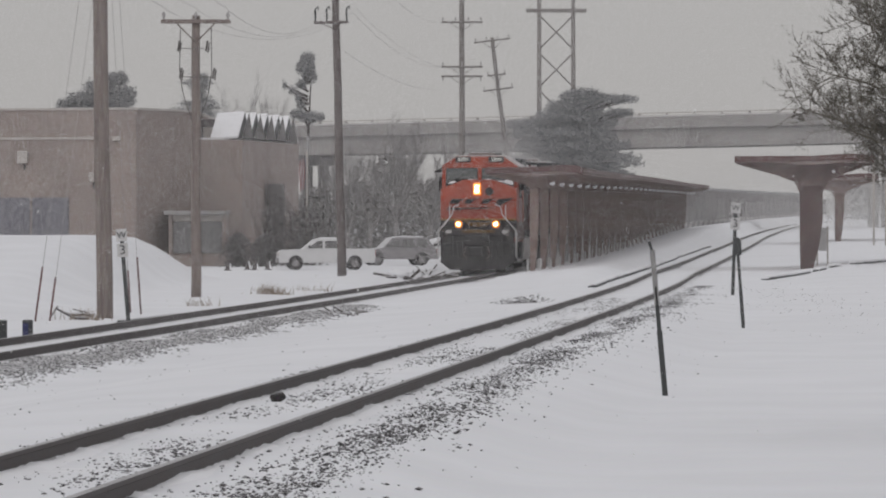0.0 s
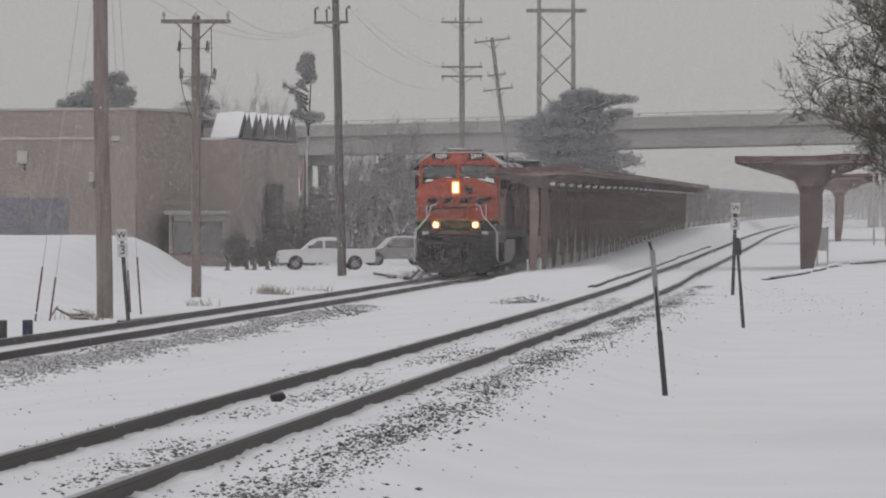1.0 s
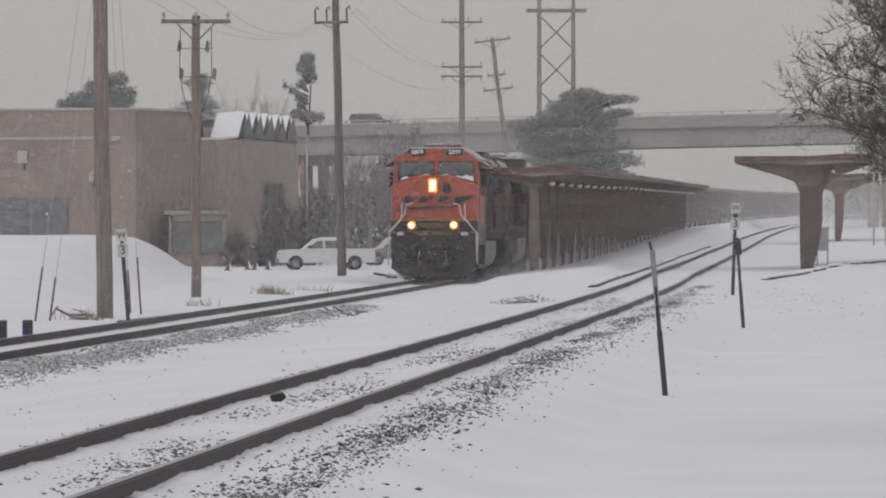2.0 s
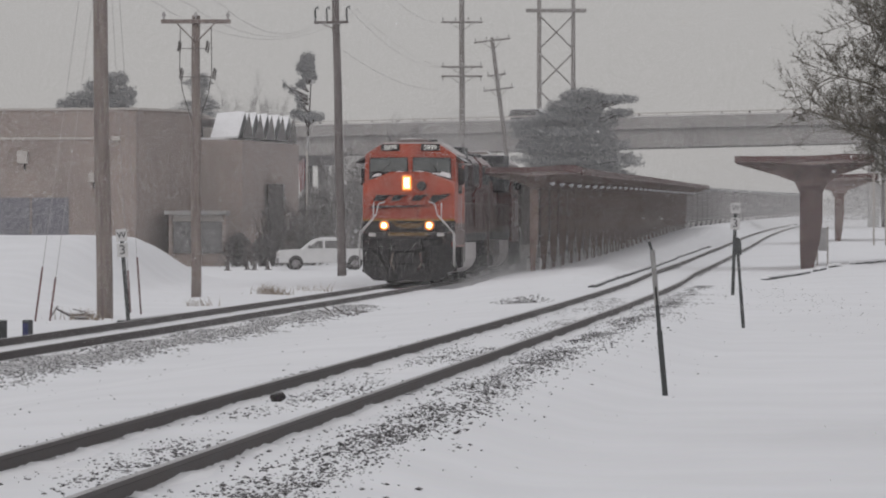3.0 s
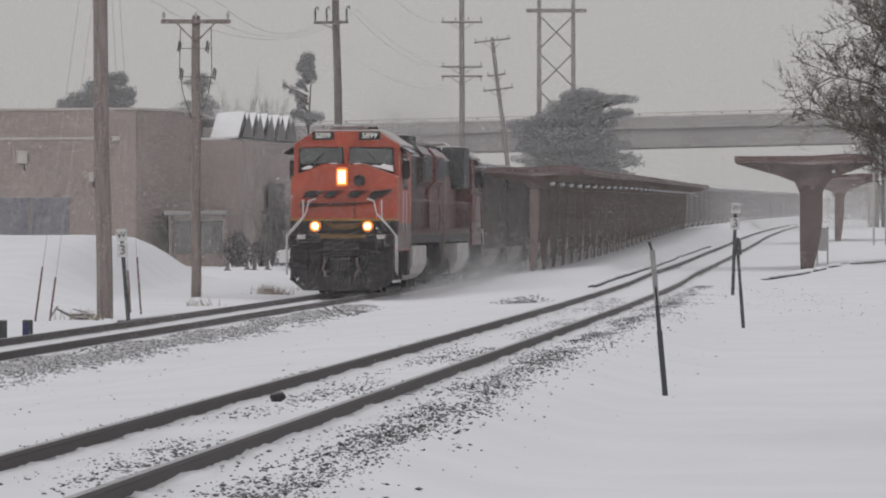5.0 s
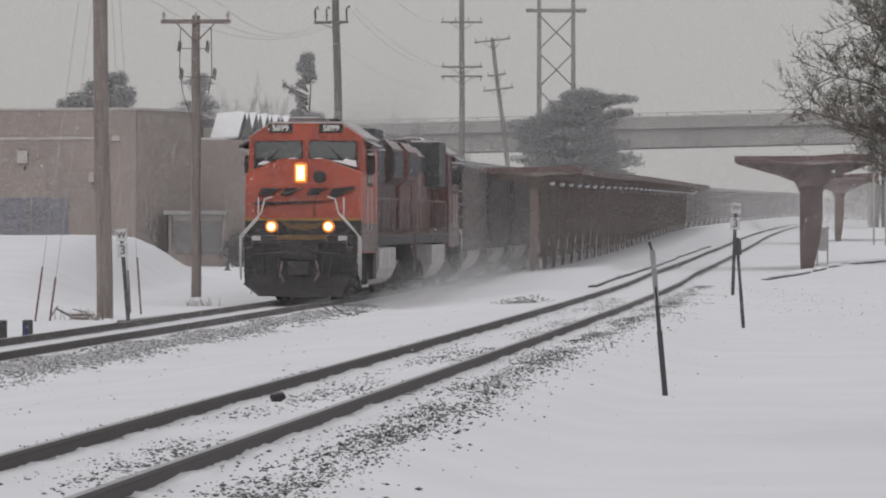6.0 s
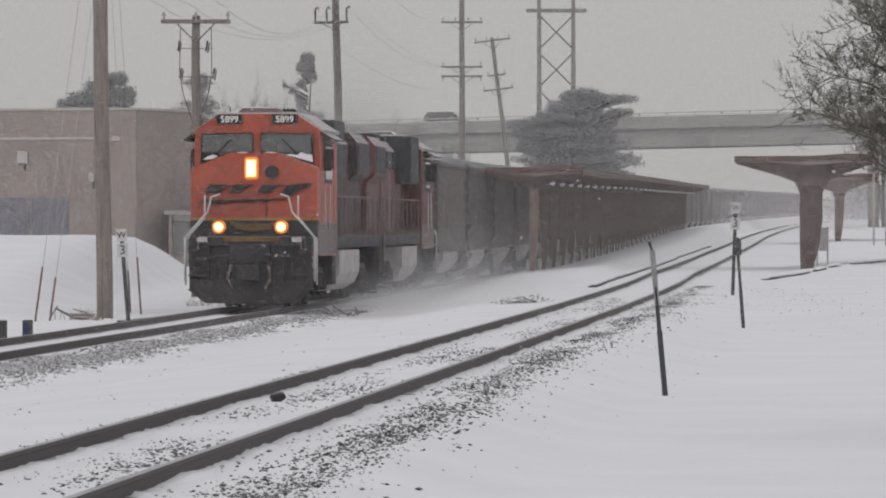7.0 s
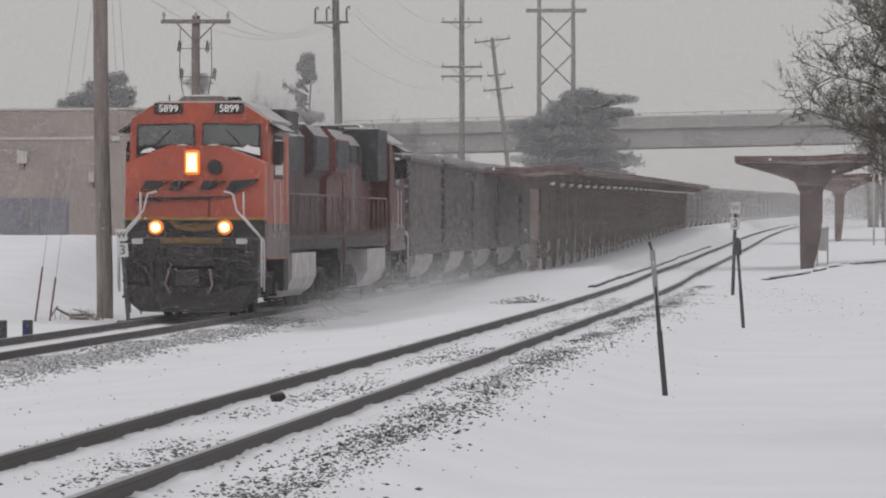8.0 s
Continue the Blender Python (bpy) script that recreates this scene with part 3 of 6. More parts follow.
    # grab irons and front handrails
    for s in (-1, 1):
        pts = [(s * 1.58, 0.48, 0.65), (s * 1.58, 0.48, 1.72), (s * 1.03, 0.50, 2.33), (s * 0.94, 0.55, 2.70), (s * 0.74, 0.62, 2.76)]
        rod_part("front_handrail", t, M_SILVER, pts, 0.024)
        rod_part("front_handrail", t, M_SILVER, [(s * 1.60, 0.85, 0.55), (s * 1.60, 0.85, 1.66), (s * 1.14, 0.9, 2.20), (s * 1.14, 0.9, 2.74)], 0.024)
        rod_part("cut_lever", t, M_BLACK, [(s * 0.3, 0.4, 1.3), (s * 1.3, 0.42, 1.2), (s * 1.4, 0.42, 0.9)], 0.018)
        rod_part("air_hose", t, M_GREY, [(s * 0.45, 0.40, 1.05), (s * 0.52, 0.30, 0.72), (s * 0.40, 0.28, 0.50)], 0.03)
        rod_part("grab_iron", t, M_GREY, [(s * 1.25, 0.40, 1.62), (s * 1.25, 0.40, 1.42), (s * 1.42, 0.40, 1.42)], 0.016)
    # hood behind the cab
    bm = bmesh.new()
    hood = [(-0.98, 1.72), (0.98, 1.72), (0.98, 4.2), (0.72, 4.5), (-0.72, 4.5), (-0.98, 4.2)]
    bm_prism(bm, hood, "y", 6.4, 17.2)
    soften(bm, 0.05, 1)
    part("engine_hood", bm, hood_paint, t)
    box_part("inverter_cabinet", t, M_HOODTOP, -1.47, 1.47, 7.12, 10.4, 3.25, 4.70, 0.06, "dark electrical cabinet behind the cab")
    box_part("equipment_cabinet", t, hood_paint, 0.99, 1.42, 7.12, 9.55, 1.72, 3.3, 0.04, "grimy dark cabinet")
    box_part("exhaust_silencer", t, M_HOODTOP, -0.6, 0.6, 11.2, 13.4, 4.42, 4.74, 0.06)
    for y in (9.6, 10.6, 11.6, 12.6, 13.6, 14.6, 15.6):
        for s in (-1, 1):
            box_part("hood_door", t, hood_paint if y != 12.6 else M_GREY, min(s * 0.975, s * 1.01), max(s * 0.975, s * 1.01), y, y + 0.9, 1.85, 3.6, 0.01)
    for y in (9.7, 12.2, 14.6):
        for s in (-1, 1):
            box_part("air_grille", t, M_HOODTOP, min(s * 0.975, s * 1.02), max(s * 0.975, s * 1.02), y, y + 1.9, 3.68, 4.18, 0.01)
    bm = bmesh.new()
    bm_prism(bm, [(-0.98, 1.72), (0.98, 1.72), (0.98, 3.2), (1.22, 3.4), (1.22, 4.25), (0.98, 4.52), (-0.98, 4.52), (-1.22, 4.25), (-1.22, 3.4), (-0.98, 3.2)], "y", 17.2, 21.4)
    soften(bm, 0.05, 1)
    part("radiator_hood", bm, hood_paint, t, "flared radiator housing")
    for s in (-1, 1):
        box_part("radiator_grille", t, M_HOODTOP, min(s * 1.21, s * 1.25), max(s * 1.21, s * 1.25), 17.5, 21.1, 3.48, 4.2, 0.01)
    # side handrails
    for s in (-1, 1):
        bm = bmesh.new()
        bm_rod(bm, (s * 1.46, 7.3, 2.75), (s * 1.46, 21.3, 2.75), 0.022, sides=6)
        bm_rod(bm, (s * 1.46, 7.3, 2.75), (s * 1.46, 7.3, 1.2), 0.022, sides=6)
        bm_rod(bm, (s * 1.46, 21.3, 2.75), (s * 1.46, 21.6, 0.9), 0.022, sides=6)
        part("side_handrail", bm, M_GREY, t)
        y = 7.3
        while y < 21.4:
            rod_part("stanchion", t, M_GREY, [(s * 1.46, y, 1.72), (s * 1.46, y, 2.75)], 0.018)
            y += 1.55
        rod_part("ladder_rail", t, M_GREY, [(s * 1.50, 21.9, 0.6), (s * 1.50, 21.75, 2.1), (s * 1.46, 21.3, 2.75)], 0.03)
        for k in range(28):
            o = new("icicle", ICICLE)
            o.parent = t
            o.matrix_basis = pose(s * 1.475, 7.5 + 0.5 * k, 1.72) @ Matrix.Diagonal((1, 1, 0.6 + 0.4 * ((k * 7) % 5) / 4, 1))
    # tank, trucks, wheels
    bm = bmesh.new()
    bm_prism(bm, [(-1.5, 1.36), (1.5, 1.36), (1.5, 0.78), (1.36, 0.5), (1.1, 0.32), (-1.1, 0.32), (-1.36, 0.5), (-1.5, 0.78)], "y", 8.4, 14.6)
    soften(bm, 0.03, 1)
    part("fuel_tank", bm, M_PLASTER, t, "fuel tank plastered with blown snow")
    me = WHEEL_MESHES[0]
    for y0, axles in ((2.2, (2.75, 4.75, 6.75)), (15.2, (15.65, 17.65, 19.65))):
        truck_frame(t, y0, y0 + 5.1, axles)
        for a in axles:
            add_wheelset(me, t, a, 0.53)
    bm = bmesh.new()
    bm_prism(bm, [(-1.5, 1.62), (1.5, 1.62), (1.48, 0.42), (1.12, 0.2), (-1.12, 0.2), (-1.48, 0.42)], "y", L - 0.75, L - 0.6)
    bm_box(bm, -0.2, 0.2, L - 0.6, L, 0.72, 1.0)
    part("rear_pilot", bm, M_BLACK, t)
    return t


def coal_car():
    """Bathtub gondola with ribbed sides, heaped coal and a snow-plastered tub."""
    L = 16.2
    t = thing("coal_car", pose(0, 0, 0), "dark brown-grey steel coal gondola heaped with coal", "freight car", "train")
    for s in (-1, 1):
        box_part("side_panel", t, M_CAR, *sorted((s * 1.48, s * 1.52)), 0.75, L - 0.75, 1.15, 3.92)
    for y in (0.75, L - 0.80):
        box_part("end_panel", t, M_CAR, -1.48, 1.48, y, y + 0.05, 1.15, 3.92)
    box_part("floor_panel", t, M_CAR, -1.48, 1.48, 0.8, L - 0.8, 1.16, 1.25)
    for s in (-1, 1):
        box_part("top_rail", t, M_CAR, s * 1.53 - 0.06, s * 1.53 + 0.06, 0.7, L - 0.7, 3.90, 4.02, 0.015)
        box_part("side_sill", t, M_CAR, s * 1.52 - 0.05, s * 1.52 + 0.05, 0.7, L - 0.7, 1.08, 1.26, 0.015)
    for y in (0.72, L - 0.72):
        box_part("end_rail", t, M_CAR, -1.47, 1.47, y - 0.06, y + 0.06, 3.90, 4.02, 0.015)
    bm = bmesh.new()
    bm_box(bm, -0.03, 0.03, -0.05, 0.05, 1.26, 3.9)
    soften(bm, 0.01, 1)
    rib = done("rib", bm, M_CAR)
    for s in (-1, 1):
        for k in range(11):
            o = new("rib", rib)
            o.parent = t
            o.matrix_basis = pose(s * 1.499, 1.0 + k * (L - 2.0) / 10, 0)
    for k in range(5):
        o = new("rib", rib)
        o.parent = t
        o.matrix_basis = pose(-1.2 + 0.6 * k, 0.71, 0)
    # coal heap
    nx, ny = 10, 40
    verts, faces = [], []
    for j in range(ny + 1):
        for i in range(nx + 1):
            u, v = i / nx, j / ny
            e = (1 - (2 * u - 1) ** 2) ** 0.5 * (1 - abs(2 * v - 1) ** 6)
            verts.append((-1.45 + 2.9 * u, 0.82 + (L - 1.64) * v, 3.62 + 0.80 * e + 0.16 * noise.noise((u * 5, v * 14, 1.7))))
    w = nx + 1
    faces = [(j * w + i, j * w + i + 1, (j + 1) * w + i + 1, (j + 1) * w + i) for j in range(ny) for i in range(nx)]
    o = new("coal_load", raw("coal_load", verts, faces, M_COAL))
    o.parent = t
    o["label"] = "heaped black coal dusted with snow"
    bm = bmesh.new()
    bm_prism(bm, [(-1.48, 1.16), (1.48, 1.16), (1.46, 0.85), (1.3, 0.55), (1.0, 0.36), (-1.0, 0.36), (-1.3, 0.55), (-1.46, 0.85)], "y", 4.2, 12.0)
    soften(bm, 0.03, 1)
    part("tub", bm, M_PLASTER, t, "rounded tub plastered with blown snow")
    for y0 in (1.6, 12.6):
        truck_frame(t, y0, y0 + 2.3, (y0 + 0.25, y0 + 2.05))
        for a in (y0 + 0.25, y0 + 2.05):
            add_wheelset(WHEEL_MESHES[1], t, a, 0.46)
    bm = bmesh.new()
    bm_box(bm, -0.3, 0.3, 0.3, L - 0.3, 0.85, 1.15)
    bm_box(bm, -0.14, 0.14, -0.05, L + 0.05, 0.72, 0.95)
    bm_box(bm, -1.45, 1.45, 0.55, 0.75, 0.95, 1.2)
    part("centre_sill", bm, M_BLACK, t)
    for s in (-1, 1):
        bm = bmesh.new()
        for k in range(6):
            bm_rod(bm, (s * 1.2, 0.62, 1.35 + 0.45 * k), (s * 1.5, 0.62, 1.35 + 0.45 * k), 0.016, sides=5)
        part("ladder", bm, M_SILVER, t)
    return t


bm = bmesh.new()
bm_rod(bm, (0, 0, -0.02), (0, 0, 0.20), 0.028, 0.012, 5)
ICICLE = done("icicle", bm, M_GREY)
WHEEL_MESHES = (wheelset_mesh(0.53), wheelset_mesh(0.46))
lead = locomotive(M_ORANGE, M_GRIME, "orange and black diesel locomotive with lit headlights", True, True)
VEHICLES.append((lead, 0.0, 22.3, False))
second = locomotive(M_RED, M_RED, "grimy dark red diesel locomotive coupled behind the first", False, False)
VEHICLES.append((second, 22.35, 22.3, True))
car = coal_car()
CAR_WHEELS = [w for w in WHEELSETS if w[0].parent == car]
CAR_COUNT = 46
y_at = 44.7
for k in range(CAR_COUNT):
    c = car if k == 0 else copy_thing(car, pose(0, 0, 0))
    if 0 < k < 4:
        kids = [o for o in c.children if o.name.startswith("wheelset")]
        WHEELSETS += [(o, o.matrix_basis.translation.y, 0.46) for o in kids]
    VEHICLES.append((c, y_at, 16.2, False))
    y_at += 16.25


# ---- platform canopies ----
def platform_canopy(line, off, y0, y1, step, half, z_tip, label, wide, deep, post_paint, bracket_paint):
    t = thing("platform_canopy", pose(0, 0, 0), label, "platform canopy", "platform canopies")
    ys = [y0 - 1.2]
    while ys[-1] < y1:
        ys.append(ys[-1] + 2.5)
    def sweep(name, prof, material, lab=""):
        verts, n = [], len(prof)
        for y in ys:
            x, z = curve_x(line, y) + off, grade(y)
            verts += [(x + u, y, z + v) for u, v in prof]
        faces = [(k * n + i, k * n + (i + 1) % n, (k + 1) * n + (i + 1) % n, (k + 1) * n + i) for k in range(len(ys) - 1) for i in range(n)]
        faces += [tuple(range(n)), tuple(range((len(ys) - 1) * n, len(ys) * n))[::-1]]
        o = new(name, raw(name, verts, faces, material))
        o.parent = t
        if lab:
            o["label"] = lab
    hl, hr = half
    zc = z_tip - 0.10
    sweep("roof", [(-hl, z_tip - 0.06), (0, zc - 0.1), (hr, z_tip - 0.06), (hr, z_tip - 0.14), (0, zc - 0.22), (-hl, z_tip - 0.14)], M_CANOPY_UNDER)
    sweep("roof_snow", [(-hl + 0.15, z_tip - 0.05), (0, zc - 0.04), (hr - 0.15, z_tip - 0.05), (0, zc - 0.085)], M_SNOW_LUMP, "snow lying on the canopy roof")
    for s, h in ((-1, hl), (1, hr)):
        a, b = sorted((s * h, s * (h - 0.09)))
        sweep("fascia", [(a, z_tip), (b, z_tip), (b, z_tip - 0.24), (a, z_tip - 0.24)], M_CANOPY)
    bm = bmesh.new()
    top = [(-hl, z_tip + 0.004), (0.1, z_tip + 0.02), (hr * 0.55, z_tip + 0.10), (hr * 0.85, z_tip + 0.09), (hr, z_tip + 0.004)]
    bm_prism(bm, top + [(hr, z_tip - 0.22), (hr * 0.5, z_tip - 0.14), (0.0, z_tip - 0.18), (-hl, z_tip - 0.22)], "y", -0.07, -0.005)
    o = part("end_fascia", bm, M_CANOPY, t, "dark red-brown end board")
    o.matrix_basis = pose(curve_x(line, ys[0]) + off, ys[0], grade(ys[0]))
    y, k = y0, 0
    while y < y1:
        x, z = curve_x(line, y) + off, grade(y)
        zb = ground_z(x, y) - 0.1
        bm = bmesh.new()
        bm_prism(bm, [(-wide * 0.92, zb), (wide * 0.15, zb), (wide * 0.75, zb + 1.1), (wide, zb + 1.9), (wide, z + z_tip - 0.5 - 0.6 * deep), (-wide, z + z_tip - 0.5 - 0.6 * deep), (-wide, zb + 1.0)], "y", -0.13, 0.13)
        soften(bm, 0.02, 1)
        o = part("column", bm, post_paint, t)
        o.matrix_basis = pose(x, y, 0)
        if wide < 0.2:
            for s in (-1, 1):
                box_part("foot_guard", t, M_SIGN, x + s * 0.24 - 0.03, x + s * 0.24 + 0.03, y - 0.25, y - 0.19, zb, zb + 0.55, 0.01, "short white-painted guard post")
        bm = bmesh.new()
        zt = z + z_tip - 0.23
        right = [(hr - 0.05, zt), (hr - 0.05, zt - 0.05), (hr * 0.45, zt - 0.08 - 0.40 * deep), (wide + 0.2, zt - 0.1 - 0.62 * deep), (wide, zt - 1.15 * deep)]
        left = [(-wide, zt - 1.15 * deep), (-wide - 0.2, zt - 0.1 - 0.62 * deep), (-hl * 0.45, zt - 0.08 - 0.40 * deep), (-hl + 0.05, zt - 0.05), (-hl + 0.05, zt)]
        bm_prism(bm, right + left, "y", -0.09, 0.09)
        o = part("bracket", bm, bracket_paint, t)
        o.matrix_basis = pose(x, y, 0)
        bm = bmesh.new()
        bmesh.ops.create_icosphere(bm, subdivisions=2, radius=0.13, matrix=Matrix.Translation((hr * 0.36, 0, zt - 0.34)) @ Matrix.Diagonal((0.9, 0.8, 0.7, 1)))
        for v in bm.verts:
            v.co += 0.03 * noise.noise_vector(v.co * 6)
        o = part("snow_clump", bm, M_SNOW_LUMP, t, "snow clump on the bracket", True)
        o.matrix_basis = pose(x, y, 0)
        y += step
        k += 1
    return t


platform_canopy(PLATFORM_LINE, 2.85, 207.0, 420.0, 7.6, (1.75, 1.85), 4.0, "long brown butterfly-roofed platform canopy on a row of columns", 0.16, 0.45, M_CANOPY_POST, M_CANOPY_POST)
platform_canopy(NEAR_LINE, 4.60, 210.0, 221.0, 12.0, (2.85, 2.35), 4.45, "brown butterfly-roofed platform canopy on a thick tapered column", 0.42, 1.0, M_COLUMN, M_BRACKET)


# ---- poles and lines ----
def pole_thing(x, y, height, r0, r1, label, material=None, lean=0.0, sink=0.3):
    t = thing("utility_pole", pose(x, y, ground_z(x, y), 0, lean, 0), label, "utility pole", "utility poles")
    bm = bmesh.new()
    n, sides, rings = 10, 14, []
    for k in range(n + 1):
        z, r = -sink + (height + sink) * k / n, r0 + (r1 - r0) * k / n
        rings.append([bm.verts.new((0.012 * math.sin(k * 1.3) + r * math.cos(6.2832 * q / sides), r * math.sin(6.2832 * q / sides), z)) for q in range(sides)])
    for lo, hi in zip(rings, rings[1:]):
        for q in range(sides):
            bm.faces.new((lo[q], lo[(q + 1) % sides], hi[(q + 1) % sides], hi[q]))
    bm.faces.new(rings[-1]), bm.faces.new(rings[0][::-1])
    part("shaft", bm, material or M_POLE, t, "", True)
    return t


def crossarm(t, z, half, brace=0.7, pins=4, material=None, off=0.0, drop=False, tilt=0.0):
    material = material or M_POLE
    bm = bmesh.new()
    bm_box(bm, off - half, off + half, -0.22, -0.10, z - 0.06, z + 0.06)
    soften(bm, 0.012, 1)
    part("crossarm", bm, material, t)
    if brace:
        for s in (-1, 1):
            rod_part("brace", t, material, [(off + s * half * 0.55, -0.17, z - 0.05), (0, -0.17, z - brace)], 0.02)
    for k in range(pins):
        x = off - half * 0.92 + 2 * half * 0.92 * k / max(1, pins - 1)
        bm = bmesh.new()
        zz = z - 0.28 if drop else z + 0.06
        bm_rod(bm, (x, -0.16, zz), (x, -0.16, zz + 0.22), 0.03, sides=8)
        bm_rod(bm, (x, -0.16, zz + 0.09), (x, -0.16, zz + 0.17), 0.07, 0.05, sides=10)
        part("insulator", bm, M_WIRE, t)


def wire(a, b, sag, r=0.012):
    a, b = Vector(a), Vector(b)
    pts = []
    for k in range(17):
        u = k / 16
        p = a.lerp(b, u)
        p.z -= sag * 4 * u * (1 - u)
        pts.append(p)
    cu = bpy.data.curves.new("power_line", "CURVE")
    cu.dimensions, cu.bevel_depth, cu.bevel_resolution = "3D", r, 1
    sp = cu.splines.new("POLY")
    sp.points.add(len(pts) - 1)
    for p, q in zip(sp.points, pts):
        p.co = (*q, 1)
    cu.materials.append(M_WIRE)
    tagged(new("power_line", cu), "thin overhead power wire hanging between poles", "wire", "overhead wires")


p1 = pole_thing(-7.93, 131.2, 12.5, 0.195, 0.15, "thick weathered wooden utility pole with leaning guy wires", lean=-0.9)
p2 = pole_thing(-7.23, 163.8, 8.25, 0.15, 0.12, "grey-brown wooden utility pole with one crossarm and switchgear")
crossarm(p2, 8.07, 1.02, 0.62, 3)
p3 = pole_thing(-4.42, 244.7, 14.0, 0.20, 0.15, "tall dark wooden utility pole with a short braced crossarm", M_POLE_DARK, lean=-1.3)
crossarm(p3, 11.15, 0.76, 0.32, 0, M_POLE_DARK, off=-0.22)
for x in (-0.9, -0.4, 0.47):
    bm = bmesh.new()
    bm_rod(bm, (x, -0.16, 11.2), (x, -0.16, 11.75), 0.035, sides=8)
    for z in (11.36, 11.48, 11.60):
        bm_rod(bm, (x, -0.16, z), (x, -0.16, z + 0.05), 0.075, 0.05, sides=10)
    part("insulator", bm, M_POST, p3)
    rod_part("insulator_hook", p3, M_POST, [(x, -0.16, 11.75), (x + 0.12, -0.16, 11.85), (x + 0.14, -0.16, 11.7)], 0.025)
p4 = pole_thing(1.1, 326.0, 16.5, 0.18, 0.15, "tall grey wooden utility pole with three crossarms in the snow haze", M_POLE_FAR)
for z, n, d in ((13.45, 4, False), (10.85, 3, False), (10.3, 2, True)):
    crossarm(p4, z + 0.8, 1.2, 0.5, n, M_POLE_FAR, drop=d)
p5 = pole_thing(5.05, 371.0, 14.6, 0.17, 0.13, "leaning grey wooden utility pole with crossarms", M_POLE_FAR, lean=-7.1)
for z, h, n in ((12.05, 1.2, 4), (9.75, 0.6, 2), (8.8, 1.0, 3)):
    crossarm(p5, z + 2.35, h, 0.6, n, M_POLE_FAR)


def h_frame(x, y):
    t = thing("transmission_tower", pose(x, y, ground_z(x, y)), "grey wooden H-frame transmission tower with cross bracing", "transmission tower")
    for s in (-1, 1):
        bm = bmesh.new()
        bm_rod(bm, (s * 1.95, 0, -0.3), (s * 1.95, 0, 31), 0.33, 0.22, 12)
        part("leg", bm, M_POLE_FAR, t, "", True)
    box_part("crossarm", t, M_POLE_FAR, -3.45, 3.45, -0.3, -0.05, 26.5, 26.95, 0.03)
    for k in range(3):
        for s in (-1, 1):
            rod_part("brace", t, M_POLE_FAR, [(-s * 1.95, 0, 26.2 - 4.3 * k), (s * 1.95, 0, 22.3 - 4.3 * k)], 0.09)
    return t


h_frame(12.95, 640.0)

for a, b, sag, r in (
        ((-7.2, 164, 8.3), (-9.5, 100, 9.9), 0.4, 0.006), ((-8.1, 164, 8.3), (-9.2, 90, 9.6), 0.4, 0.006), ((-6.3, 164, 8.3), (-8.6, 100, 9.9), 0.3, 0.006),
        ((-6.3, 164, 8.25), (-4.9, 244, 11.3), 0.9, 0.0065), ((-7.2, 164, 8.25), (-4.4, 244, 11.3), 1.0, 0.0065), ((-8.1, 164, 8.25), (-3.7, 244, 11.3), 1.1, 0.0065),
        ((-4.1, 244.5, 11.3), (0.1, 326, 10.9), 0.7, 0.0065), ((-3.8, 244.5, 11.3), (2.1, 326, 10.9), 1.0, 0.0065), ((-3.6, 244.5, 13.5), (0.1, 326, 13.5), 0.8, 0.0065),
        ((-4.4, 244.5, 9.5), (0.0, 326, 9.6), 0.5, 0.007)):
    wire(a, b, sag, r)


def guy_wire(x, y, top, guard):
    """A guy wire with a guard sleeve over its lower end."""
    z = ground_z(x, y)
    t = thing("guy_wire", pose(x, y, z), "slanted guy wire with a weathered guard sleeve", "guy wire", "guy wires")
    d = Vector(top) - Vector((x, y, z))
    rod_part("cable", t, M_WIRE, [(0, 0, -0.05), tuple(d)], 0.006)
    e = d.normalized() * guard
    rod_part("guard", t, M_GUARD, [(0, 0, 0), tuple(e)], 0.024, 8)


for x, y, top, guard in ((-9.18, 125.9, (-8.0, 131.2, 11.2), 1.35), (-8.85, 125.9, (-7.9, 131.2, 9.6), 1.1), (-7.75, 138.7, (-7.95, 131.2, 10.5), 1.3), (-7.44, 137.8, (-7.9, 131.2, 12.0), 1.6)):
    guy_wire(x, y, top, guard)


def switchgear():
    """Cut-out fuses and jumpers on the crossarm pole."""
    for x, z in ((-0.52, 7.35), (0.30, 7.35), (0.50, 6.55), (-0.46, 6.55)):
        bm = bmesh.new()
        bm_rod(bm, (x, -0.2, z - 0.16), (x + 0.05, -0.2, z + 0.16), 0.032, sides=8)
        bm_rod(bm, (x + 0.06, -0.24, z - 0.2), (x + 0.1, -0.24, z + 0.1), 0.02, sides=6)
        part("fuse_cutout", bm, M_SWITCH, p2)
    for z in (7.28, 6.45):
        rod_part("bracket_arm", p2, M_SWITCH, [(-0.5, -0.16, z), (0.5, -0.16, z)], 0.012)
    for s in (-1, 1):
        rod_part("jumper_wire", p2, M_SWITCH, [(s * 0.45, -0.2, 7.9), (s * 0.47, -0.2, 6.6), (s * 0.38, -0.2, 6.0), (s * 0.12, -0.2, 5.2)], 0.014)


switchgear()


